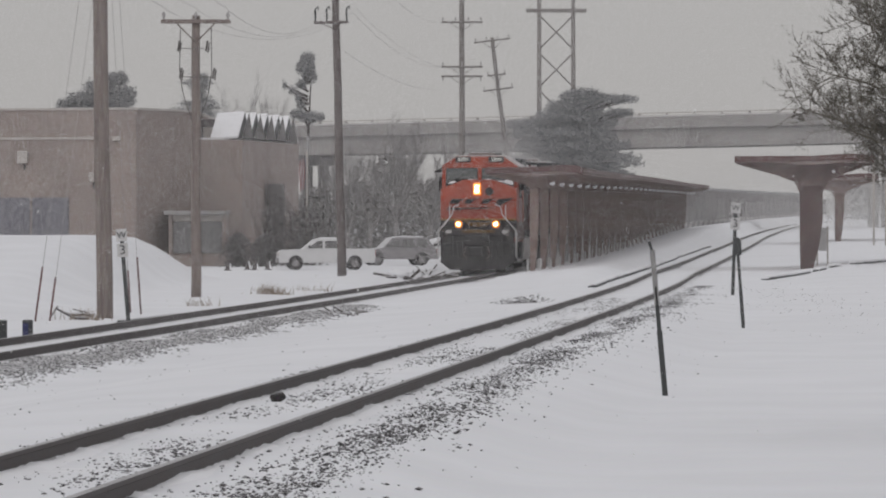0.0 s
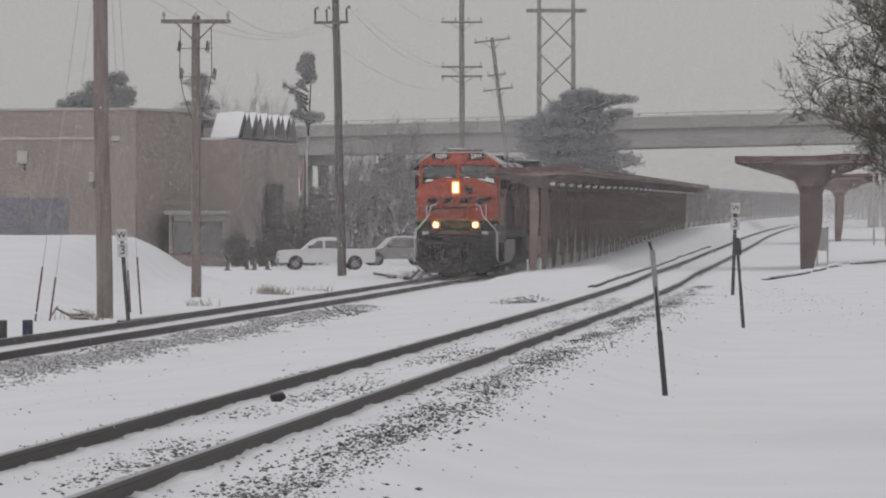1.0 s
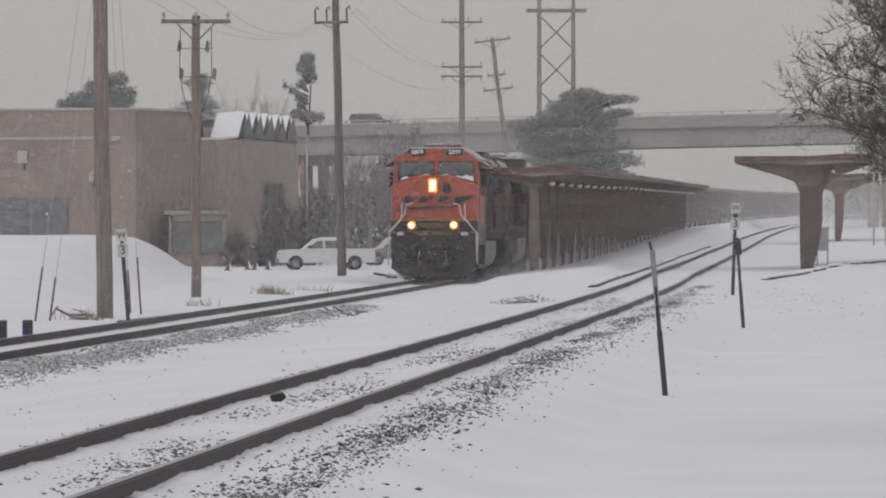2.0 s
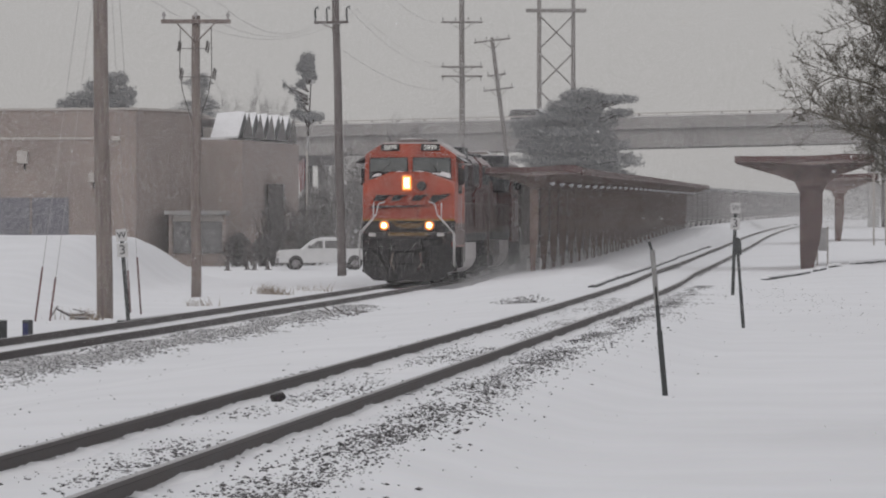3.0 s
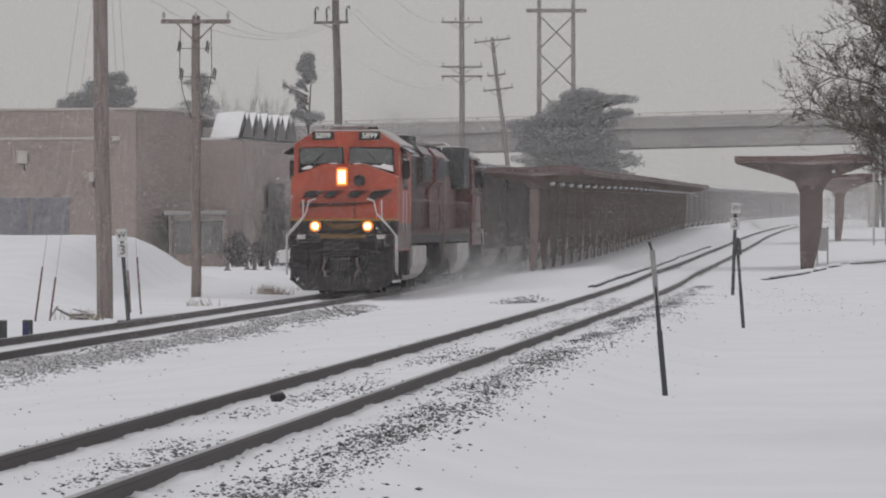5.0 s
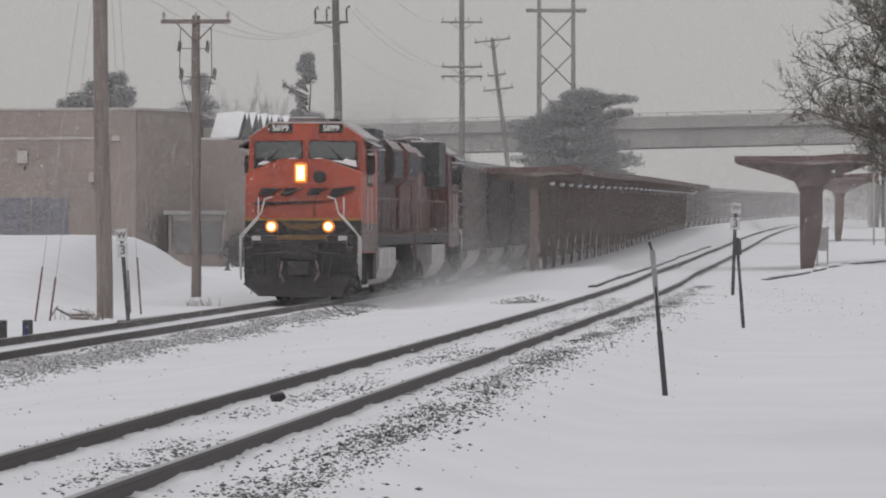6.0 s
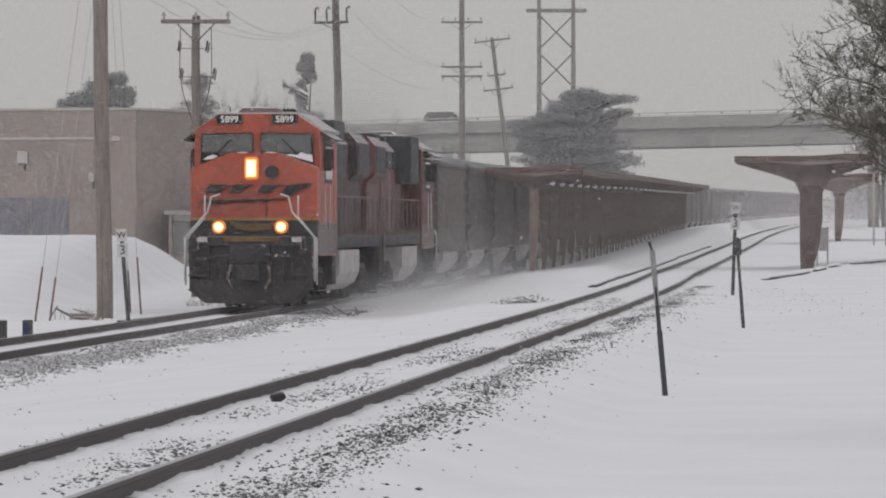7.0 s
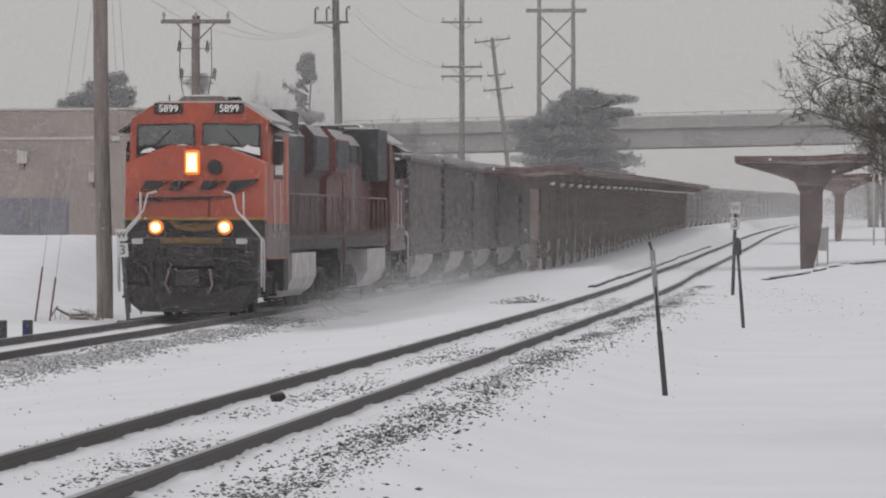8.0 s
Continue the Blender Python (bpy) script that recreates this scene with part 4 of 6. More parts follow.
# ---- building ----
def building():
    t = thing("brick_building", pose(0, 0, 0), "two-storey tan brick building with low snowy wing", "building")
    z0, zt = -1.2, 7.74
    bm = bmesh.new()
    bm_prism(bm, [(-15.85, 290), (-42, 296), (-42, 330), (-13.2, 330), (-13.2, 297.5)], "z", z0, zt)
    part("wall", bm, M_BRICK, t)
    bm = bmesh.new()
    bm_prism(bm, [(-15.8, 289.9), (-42.1, 295.9), (-42.1, 330), (-13.1, 330), (-13.1, 297.45)], "z", zt, zt + 0.12)
    part("parapet_cap", bm, M_TRIM, t, "pale parapet coping dusted with snow")
    bm = bmesh.new()
    bm_prism(bm, [(-15.9, 289.88), (-17.2, 290.18), (-17.2, 290.4), (-15.9, 290.1)], "z", z0, zt - 0.05)
    part("pilaster", bm, M_BRICK, t)
    # stone band
    bm = bmesh.new()
    bm_prism(bm, [(-18.1, 290.44), (-41.9, 295.90), (-41.9, 296.2), (-18.1, 290.7)], "z", 6.22, 6.34)
    part("stone_band", bm, M_TRIM, t)
    slope = lambda x: 290 + (-15.85 - x) * 6 / 26.15
    for x0, x1 in ((-23.4, -21.5), (-21.4, -19.45)):
        bm = bmesh.new()
        bm_prism(bm, [(x0, slope(x0) - 0.05), (x1, slope(x1) - 0.05), (x1, slope(x1) + 0.1), (x0, slope(x0) + 0.1)], "z", z0, 3.2)
        door = part("garage_door", bm, M_GARAGE, t, "blue-grey garage door")
        for k in range(5):
            bm = bmesh.new()
            z = z0 + 0.2 + 0.85 * k
            bm_prism(bm, [(x0 + 0.06, slope(x0) - 0.075), (x1 - 0.06, slope(x1) - 0.075), (x1 - 0.06, slope(x1) - 0.05), (x0 + 0.06, slope(x0) - 0.05)], "z", z, z + 0.78)
            part("door_panel", bm, M_GARAGE, door)
    for x, z, w, h in ((-21.9, 5.3, 0.55, 0.66), (-16.95, 6.25, 0.44, 0.24), (-18.25, 4.25, 0.26, 0.5)):
        bm = bmesh.new()
        y = slope(x)
        bm_box(bm, x - w / 2, x + w / 2, y - 0.3, y + 0.05, z - h / 2, z + h / 2)
        soften(bm, 0.03, 1)
        part("wall_box", bm, M_TRIM, t, "pale utility box fixed to the wall")
        rod_part("conduit", t, M_POST, [(x + 0.12, y - 0.05, z - h / 2), (x + 0.12, y - 0.05, z - h / 2 - 0.35)], 0.04)
    # low wing
    bm = bmesh.new()
    bm_prism(bm, [(-13.2, 297.6), (-10.7, 298.2), (-8.2, 317.8), (-8.7, 329), (-13.2, 329)], "z", z0, 6.3)
    part("wing_wall", bm, M_BRICK, t)
    bm = bmesh.new()
    bm_prism(bm, [(-13.15, 298.2), (-10.95, 298.6), (-8.5, 317.7), (-8.95, 328.6), (-13.15, 328.6)], "z", 6.302, 6.42)
    part("wing_roof", bm, M_SNOW_LUMP, t, "flat roof under snow")
    box_part("downpipe", t, M_TRIM, -13.25, -13.12, 297.1, 297.3, 4.4, 7.6)
    # row of gables
    for k in range(5):
        a = Vector((-10.7 + 0.49 * k, 298.2 + 3.9 * k, 6.42))
        d = Vector((0.49, 3.9, 0))
        h = 1.36 + 0.01 * k
        bm = bmesh.new()
        back = Vector((-1.5, 0.4, -0.1))
        v = [bm.verts.new(p) for p in (a, a + d, a + d / 2 + Vector((0.05, 0, h)), a + back, a + d + back, a + d / 2 + back + Vector((0, 0, h)))]
        for f in ((0, 1, 2), (3, 5, 4), (0, 3, 4, 1)):
            bm.faces.new([v[i] for i in f])
        part("gable", bm, M_SHINGLE, t, "dark pointed gable end")
        bm = bmesh.new()
        up, out = Vector((0, 0, 0.10)), Vector((-0.22, 0.03, 0))
        for e0, e1 in ((0, 2), (2, 1)):
            q = [v0 + out for v0 in ((a, a + d, a + d / 2 + Vector((0.05, 0, h)))[e0], (a, a + d, a + d / 2 + Vector((0.05, 0, h)))[e1])]
            w = [bm.verts.new(p) for p in (q[0], q[1], q[1] + back, q[0] + back, q[0] + up, q[1] + up, q[1] + back + up, q[0] + back + up)]
            for f in ((0, 1, 2, 3), (4, 5, 6, 7), (0, 1, 5, 4), (2, 3, 7, 6), (1, 2, 6, 5), (0, 3, 7, 4)):
                bm.faces.new([w[i] for i in f])
        part("gable_roof", bm, M_SNOW_LUMP, t, "steep gable roof under snow")
    box_part("rooftop_unit", t, M_SHINGLE, -13.4, -12.1, 304.0, 306.0, 6.42, 7.5, 0.05, "dark rooftop ventilation unit")
    box_part("rooftop_unit", t, M_TRIM, -12.9, -12.3, 301.0, 302.0, 6.42, 7.0, 0.05, "pale rooftop ventilation unit")
    # entrance porch
    box_part("porch", t, M_BRICK, -14.3, -11.3, 291.6, 296.5, z0, 2.3)
    box_part("porch_roof", t, M_CONCRETE, -14.5, -11.25, 290.9, 296.5, 2.3, 2.52, 0.03, "pale flat porch roof")
    for x in (-14.2, -12.75, -11.4):
        box_part("porch_post", t, M_BRICK, x - 0.07, x + 0.07, 291.2, 291.35, z0, 2.3)
    for x0, x1 in ((-14.05, -12.9), (-12.65, -11.5)):
        w = box_part("window", t, M_CARGLASS, x0, x1, 291.5, 291.59, 0.3, 1.95, 0.0, "dark entrance window")
        box_part("window_head", w, M_TRIM, x0, x1, 291.45, 291.58, 1.98, 2.28)
    # dark box standing out from the wing wall
    box_part("dark_recess", t, M_SHINGLE, -9.55, -8.75, 305.5, 309.5, z0, 4.0)
    t.matrix_world = Matrix.Translation((0, 0, EYE_Z * (1 - 1.22))) @ Matrix.Scale(1.22, 4)
    return t


building()


# ---- bridge ----
BR_A, BR_B = Vector((-145.25, 617.8, 8.39)), Vector((95.0, 500.0, 12.5))


def bridge():
    d = BR_B - BR_A
    t = thing("road_bridge", pose(0, 0, 0), "grey concrete road overpass with metal railing", "bridge", "", "structure")
    n = Vector((-d.y, d.x, 0)).normalized()

    def bar(name, material, u0, u1, off0, off1, z0, z1, parent=None, label=""):
        bm = bmesh.new()
        v = []
        for u in (u0, u1):
            for o, z in ((off0, z0), (off1, z0), (off1, z1), (off0, z1)):
                v.append(bm.verts.new(BR_A + d * u + n * o + Vector((0, 0, z))))
        for f in ((0, 1, 2, 3), (4, 5, 6, 7), (0, 1, 5, 4), (1, 2, 6, 5), (2, 3, 7, 6), (3, 0, 4, 7)):
            bm.faces.new([v[i] for i in f])
        return part(name, bm, material, parent or t, label)
    bar("deck_slab", M_CONCRETE, 0, 1, 0, 10, -0.55, -0.05)
    bar("deck_snow", M_SNOW_LUMP, 0, 1, 0.35, 9.6, -0.05, 0.03, None, "snow on the carriageway")
    for o in (0.6, 3.4, 6.2, 9.0):
        bar("girder", M_CONCRETE, 0, 1, o, o + 0.6, -2.35, -0.552)
    for o in (0.0, 9.65):
        p = bar("parapet", M_CONCRETE, 0, 1, o, o + 0.35, -0.05, 0.60)
        bar("parapet_snow", M_SNOW_LUMP, 0, 1, o + 0.05, o + 0.3, 0.60, 0.65, p)
        bar("handrail", M_TRIM, 0, 1, o + 0.12, o + 0.22, 0.88, 0.98, p)
        for k in range(93):
            u = (k + 0.5) / 93
            bar("rail_post", M_CONCRETE, u - 0.0004, u + 0.0004, o + 0.12, o + 0.22, 0.60, 0.90, p)
    for u in (0.05, 0.20, 0.355, 0.539, 0.771, 0.955):
        c = BR_A + d * u
        pier = bar("pier", M_CONCRETE, u - 0.005, u + 0.005, 0.3, 9.7, -3.3, -2.352)
        for o in (1.5, 5.0, 8.5):
            bm = bmesh.new()
            p = c + n * o
            bm_rod(bm, (p.x, p.y, -1.5), (p.x, p.y, c.z - 3.3), 0.55, sides=16)
            part("pier_column", bm, M_CONCRETE, pier, "", True)
    return t


bridge()


# ---- signs and posts ----
def milepost(x, y, height, lean, tall_gap):
    t = thing("whistle_post", pose(x, y, ground_z(x, y), 0, lean, 0), "white whistle sign plates W and 3 on a dark post", "railway sign", "whistle signs")
    bm = bmesh.new()
    bm_prism(bm, [(-0.04, -0.02), (0.04, -0.02), (0.045, 0.015), (0.015, 0.03), (-0.015, 0.03), (-0.045, 0.015)], "z", -0.3, height - 0.2)
    part("post", bm, M_POST, t)
    for word, z, h in (("W", height - 0.13, 0.27), ("3", height - 0.13 - tall_gap, 0.30)):
        pl = box_part("sign_plate", t, M_SIGN, -0.12, 0.12, -0.05, -0.03, z - h / 2, z + h / 2, 0.008, "white sign plate")
        text_part("letter", word, 0.20 if word == "W" else 0.29, M_SIGN_INK, pl, pose(0, -0.056, z, 90, 0, 0), "black letter")
    return t


milepost(-6.84, 121.7, 2.09, -4.5, 0.33)
milepost(7.42, 143.3, 2.36, 2.0, 0.40)


def stake(x, y, height, lean, label, band):
    t = thing("marker_post", pose(x, y, ground_z(x, y), 0, lean, 0), label, "marker post", "marker posts")
    def channel(name, z0, z1, material, w):
        bm = bmesh.new()
        bm_prism(bm, [(-w, -0.012), (-w * 0.4, -0.03), (w * 0.4, -0.03), (w, -0.012), (w, 0.0), (w * 0.35, -0.015), (-w * 0.35, -0.015), (-w, 0.0)], "z", z0, z1)
        part(name, bm, material, t)
    channel("post", -0.3, height * 0.43, M_POST, 0.036)
    if band:
        channel("lower_band", height * 0.43, height * 0.72, M_POST, 0.028)
        channel("pale_band", height * 0.60, height * 0.965, M_POST_WHITE, 0.034)
        rod_part("tip", t, M_POST, [(0, 0, height * 0.95), (-0.03, 0, height * 1.02)], 0.018)
    else:
        channel("upper_post", height * 0.43, height, M_POST, 0.03)
        bm = bmesh.new()
        bm_prism(bm, [(-0.05, height * 0.84), (0.07, height * 0.82), (0.08, height * 0.97), (0.02, height * 1.03), (-0.05, height)], "y", -0.05, -0.03)
        part("marker_plate", bm, M_POST, t)
    return t


stake(2.90, 73.0, 1.98, -5.1, "leaning dark steel marker post with a pale upper band", True)
stake(6.03, 112.3, 1.78, -4.2, "thin dark leaning steel post with a small plate", False)
for x, y, h in ((-7.93, 106.8, 0.40), (-8.28, 105.0, 0.42)):
    t = thing("bollard", pose(x, y, ground_z(x, y)), "short dark square wooden stump in the snow", "post", "short posts")
    box_part("shaft", t, M_POST, -0.095, 0.095, -0.09, 0.09, -0.2, h, 0.015)
    if h < 0.41:
        box_part("painted_side", t, M_BLUE, -0.09, 0.02, -0.096, -0.0905, -0.1, h - 0.06, 0.0, "faded blue painted side")
    box_part("snow_cap", t, M_SNOW_LUMP, -0.085, 0.085, -0.08, 0.08, h, h + 0.03, 0.012)


# ---- vehicles ----
def wheel(parent, x, y, r, w):
    bm = bmesh.new()
    bm_rod(bm, (x, y - w / 2, r), (x, y + w / 2, r), r, sides=20)
    soften(bm, 0.04, 2)
    o = part("wheel", bm, M_TYRE, parent)
    bm = bmesh.new()
    bm_rod(bm, (x, y - w / 2 - 0.01, r), (x, y + w / 2 + 0.01, r), r * 0.58, sides=16)
    part("rim", bm, M_CARSILVER, o)


def road_car(m, name, label, category, length, width, sill, belt, roof, cab, glass_cols, paint, bed=None, group="parked vehicles"):
    """A side outline drawn out over the width; nose towards -x."""
    t = thing(name, m, label, category, group)
    a, b, c, d = cab
    if bed:
        side = [(0, sill), (0, belt - 0.25), (0.15, belt - 0.06), (a, belt), (b, roof - 0.05), (b + 0.3, roof), (c - 0.1, roof), (c + 0.05, roof - 0.06), (d, belt + 0.02), (length - 0.03, belt + 0.02), (length, belt - 0.1), (length, sill)]
    else:
        side = [(0, sill), (0, belt - 0.3), (0.15, belt - 0.12), (a, belt), (b, roof - 0.05), (b + 0.3, roof), (c - 0.15, roof - 0.02), (c + 0.1, roof - 0.1), (d, belt), (length, belt - 0.1), (length + 0.03, sill + 0.2), (length, sill)]
    bm = bmesh.new()
    bm_prism(bm, [(x - length / 2, z) for x, z in side], "y", -width / 2, width / 2)
    for v in bm.verts:
        if v.co.z > belt + 0.1:
            v.co.y *= 0.86
    soften(bm, 0.06, 2, 25)
    part("body", bm, paint, t)
    for s in (-1, 1):
        for x0, x1, x2, x3 in glass_cols:
            bm = bmesh.new()
            q = [(x0 - length / 2, belt + 0.06), (x1 - length / 2, belt + 0.06), (x2 - length / 2, roof - 0.14), (x3 - length / 2, roof - 0.14)]
            bm_prism(bm, q, "y", -0.012, 0.012)
            for v in bm.verts:
                k = (v.co.z - belt) / (roof - belt)
                v.co.y += s * (width / 2 * (1 - 0.14 * k) + 0.012)
            part("side_window", bm, M_CARGLASS, t)
        for x in (length * 0.175, length * 0.79):
            bm = bmesh.new()
            bm_rod(bm, (x - length / 2, s * (width / 2 - 0.1), 0.42), (x - length / 2, s * (width / 2 + 0.006), 0.42), 0.44, sides=20)
            part("wheel_arch", bm, M_TYRE, t)
            wheel(t, x - length / 2, s * (width / 2 - 0.10), 0.38, 0.24)
        box_part("mirror", t, M_TYRE, a - length / 2 + 0.3, a - length / 2 + 0.45, *sorted((s * width / 2, s * (width / 2 + 0.2))), belt + 0.05, belt + 0.25, 0.03)
        box_part("tail_lamp", t, M_TAIL, length / 2 - 0.02, length / 2 + 0.04, *sorted((s * (width / 2 - 0.2), s * (width / 2 - 0.02))), belt - 0.4, belt - 0.05, 0.02)
        box_part("headlamp", t, M_TRIM, -length / 2 - 0.02, -length / 2 + 0.1, *sorted((s * (width / 2 - 0.45), s * (width / 2 - 0.05))), belt - 0.4, belt - 0.2, 0.03)
    box_part("bumper", t, M_CARSILVER, -length / 2 - 0.08, -length / 2 + 0.1, -width / 2 + 0.05, width / 2 - 0.05, sill, sill + 0.28, 0.04)
    box_part("bumper", t, M_CARSILVER, length / 2 - 0.05, length / 2 + 0.12, -width / 2 + 0.05, width / 2 - 0.05, sill, sill + 0.24, 0.04)
    box_part("roof_snow", t, M_SNOW_LUMP, b + 0.35 - length / 2, c - 0.15 - length / 2, -width * 0.36, width * 0.36, roof - 0.005, roof + 0.06, 0.025, "snow on the roof")
    return t


gz = ground_z(-7.0, 334)
road_car(pose(-7.0, 334, gz, 0, 0, 6), "pickup_truck", "white pickup truck parked in snow beside a pole", "pickup truck", 5.75, 2.0, 0.42, 1.22, 1.86, (1.45, 2.15, 3.6, 3.72), ((1.75, 2.62, 2.62, 2.3), (2.75, 3.5, 3.5, 2.75)), M_CARPAINT, bed=True)
gz = ground_z(-2.6, 362)
road_car(pose(-2.95, 362, gz, 0, 0, 14), "suv", "silver sport utility vehicle parked in snow", "car", 4.8, 1.9, 0.4, 1.12, 1.82, (1.2, 1.85, 4.1, 4.7), ((1.5, 2.35, 2.35, 2.0), (2.45, 3.35, 3.35, 2.45), (3.45, 4.25, 4.05, 3.45)), M_CARSILVER)
gz = ground_z(-0.3, 385)
road_car(pose(-0.2, 385, gz, 0, 0, 20), "suv", "pale car parked in snow behind the others", "car", 4.6, 1.85, 0.4, 1.05, 1.65, (1.2, 1.9, 3.7, 4.4), ((1.5, 2.35, 2.35, 2.0), (2.45, 3.35, 3.35, 2.45)), M_CARPAINT)
van_cols = ((1.3, 2.3, 2.3, 1.8), (2.4, 3.4, 3.4, 2.4), (3.5, 4.5, 4.4, 3.5))
bridge_van = road_car(pose(0, 0, 0), "van", "dark minivan driving across the road bridge", "van", 4.6, 1.9, 0.3, 1.0, 1.62, (0.9, 1.6, 4.6, 4.9), van_cols, M_CARGREY, group="traffic")
bridge_suv = road_car(pose(0, 0, 0), "suv", "grey sport utility vehicle driving across the road bridge", "car", 4.8, 1.9, 0.3, 1.0, 1.6, (0.9, 1.6, 4.4, 4.8), van_cols, M_CARGREY, group="traffic")


# ---- trees ----
def limb(store, a, b, r0, r1, sides=5):
    """Adds a tapered stick to the lists of verts and faces."""
    verts, faces = store
    a, b = Vector(a), Vector(b)
    d = (b - a).normalized()
    e = d.orthogonal().normalized()
    f = d.cross(e)
    i = len(verts)
    for p, r in ((a, r0), (b, r1)):
        for k in range(sides):
            c, s = math.cos(6.2832 * k / sides) * r, math.sin(6.2832 * k / sides) * r
            verts.append((p.x + e.x * c + f.x * s, p.y + e.y * c + f.y * s, p.z + e.z * c + f.z * s))
    faces += [(i + k, i + (k + 1) % sides, i + sides + (k + 1) % sides, i + sides + k) for k in range(sides)]
    if sides > 4:
        faces += [tuple(range(i, i + sides))[::-1], tuple(range(i + sides, i + 2 * sides))]


def stick_part(name, store, material, parent, label=""):
    me = raw(name, store[0], store[1], material)
    me.polygons.foreach_set("use_smooth", [True] * len(me.polygons))
    ob = new(name, me)
    ob.parent = parent
    if label:
        ob["label"] = label
    return ob


def grow(bm, a, d, length, r, depth, rng, up=0.25, spread=0.6, kids=4, sides=4, bud=0.0):
    """A crooked branch with side shoots."""
    n = 4
    p, v = Vector(a), Vector(d).normalized()
    pts = [p.copy()]
    for k in range(n):
        v = (v + Vector((rng.uniform(-1, 1), rng.uniform(-1, 1), rng.uniform(-1, 1))) * 0.16 + Vector((0, 0, up * 0.18))).normalized()
        q = p + v * length / n
        limb(bm, p, q, r * (1 - 0.2 * k), r * (1 - 0.2 * (k + 1)), sides)
        if bud:
            e = Vector((rng.uniform(-1, 1), rng.uniform(-1, 1), rng.uniform(-0.3, 1))).normalized()
            limb(bm, q, q + e * bud * 2.4, bud, bud * 0.5, 3)
        p = q
        pts.append(p.copy())
    if depth > 0:
        for k in range(kids):
            u = rng.uniform(0.25, 1.0)
            i = min(n - 1, int(u * n))
            q = pts[i].lerp(pts[i + 1], u * n - i)
            s = Vector((rng.uniform(-1, 1), rng.uniform(-1, 1), rng.uniform(-0.5, 1)))
            grow(bm, q, (v + s * spread + Vector((0, 0, up))).normalized(), length * rng.uniform(0.4, 0.62), r * 0.5, depth - 1, rng, up, spread, kids, 3, bud)


def bare_tree(x, y, height, label, seed, material, r=0.16, kids=4, depth=3, name="bare_tree"):
    rng = random.Random(seed)
    t = thing(name, pose(x, y, ground_z(x, y)), label, "tree", "bare trees")
    bm = ([], [])
    limb(bm, (0, 0, -0.2), (0.05, 0, height * 0.3), r, r * 0.75, 8)
    stick_part("trunk", bm, material, t)
    bm = ([], [])
    for k in range(6):
        a = rng.uniform(0, 6.28)
        grow(bm, (0.05, 0, height * rng.uniform(0.2, 0.32)), (math.cos(a) * 0.6, math.sin(a) * 0.6, 1), height * 0.5, r * 0.5, depth, rng, 0.3, 0.7, kids)
    stick_part("crown", bm, material, t)
    return t


def conifer(x, y, height, radius, label, seed, clear=0.15, tufts=900, flat=0.5, lean=0.0, shape=None):
    """Trunk, boughs in tiers and many small needle clumps."""
    rng = random.Random(seed)
    t = thing("pine_tree", pose(x, y, ground_z(x, y)), label, "tree", "pine trees")
    bm = ([], [])
    limb(bm, (0, 0, -0.3), (lean, 0, height), 0.02 * height + 0.05, 0.03, 8)
    stick_part("trunk", bm, M_BARK, t)
    boughs, nv, nf = ([], []), [], []
    count = 60
    for k in range(count):
        h = clear + (1 - clear) * (k + rng.random()) / count
        prof = shape(h) if shape else (1 - h) ** 0.7 + 0.1
        L = radius * prof * rng.uniform(0.65, 1.08)
        a = rng.uniform(0, 6.28)
        base = Vector((lean * h, 0, h * height))
        tip = base + Vector((math.cos(a) * L, math.sin(a) * L, L * rng.uniform(-0.05, 0.28)))
        limb(boughs, base, tip, 0.012 * height * (1 - h) + 0.03, 0.015, 4)
        m = max(6, int(tufts / count * prof * 1.6))
        for _ in range(m):
            u = rng.random() ** 0.6
            c = base.lerp(tip, 0.15 + 0.85 * u) + Vector((rng.gauss(0, 1) * 0.16 * radius * (0.4 + 0.6 * prof), rng.gauss(0, 1) * 0.16 * radius, rng.gauss(0, 0.35) * 0.16 * radius + 0.05))
            size = rng.uniform(0.08, 0.19) * (radius / 4) ** 0.5
            for _ in range(3):
                i = len(nv)
                e = Vector((rng.gauss(0, 1), rng.gauss(0, 1), rng.gauss(0, 1) * flat)).normalized() * size
                f = Vector((rng.gauss(0, 1), rng.gauss(0, 1), rng.gauss(0, 1))).normalized() * size * 0.35
                nv += [c - e * 0.4, c + e + f, c + e - f]
                nf.append((i, i + 1, i + 2))
    stick_part("bough", boughs, M_BARK, t)
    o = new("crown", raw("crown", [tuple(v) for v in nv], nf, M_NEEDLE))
    o.parent = t
    return t


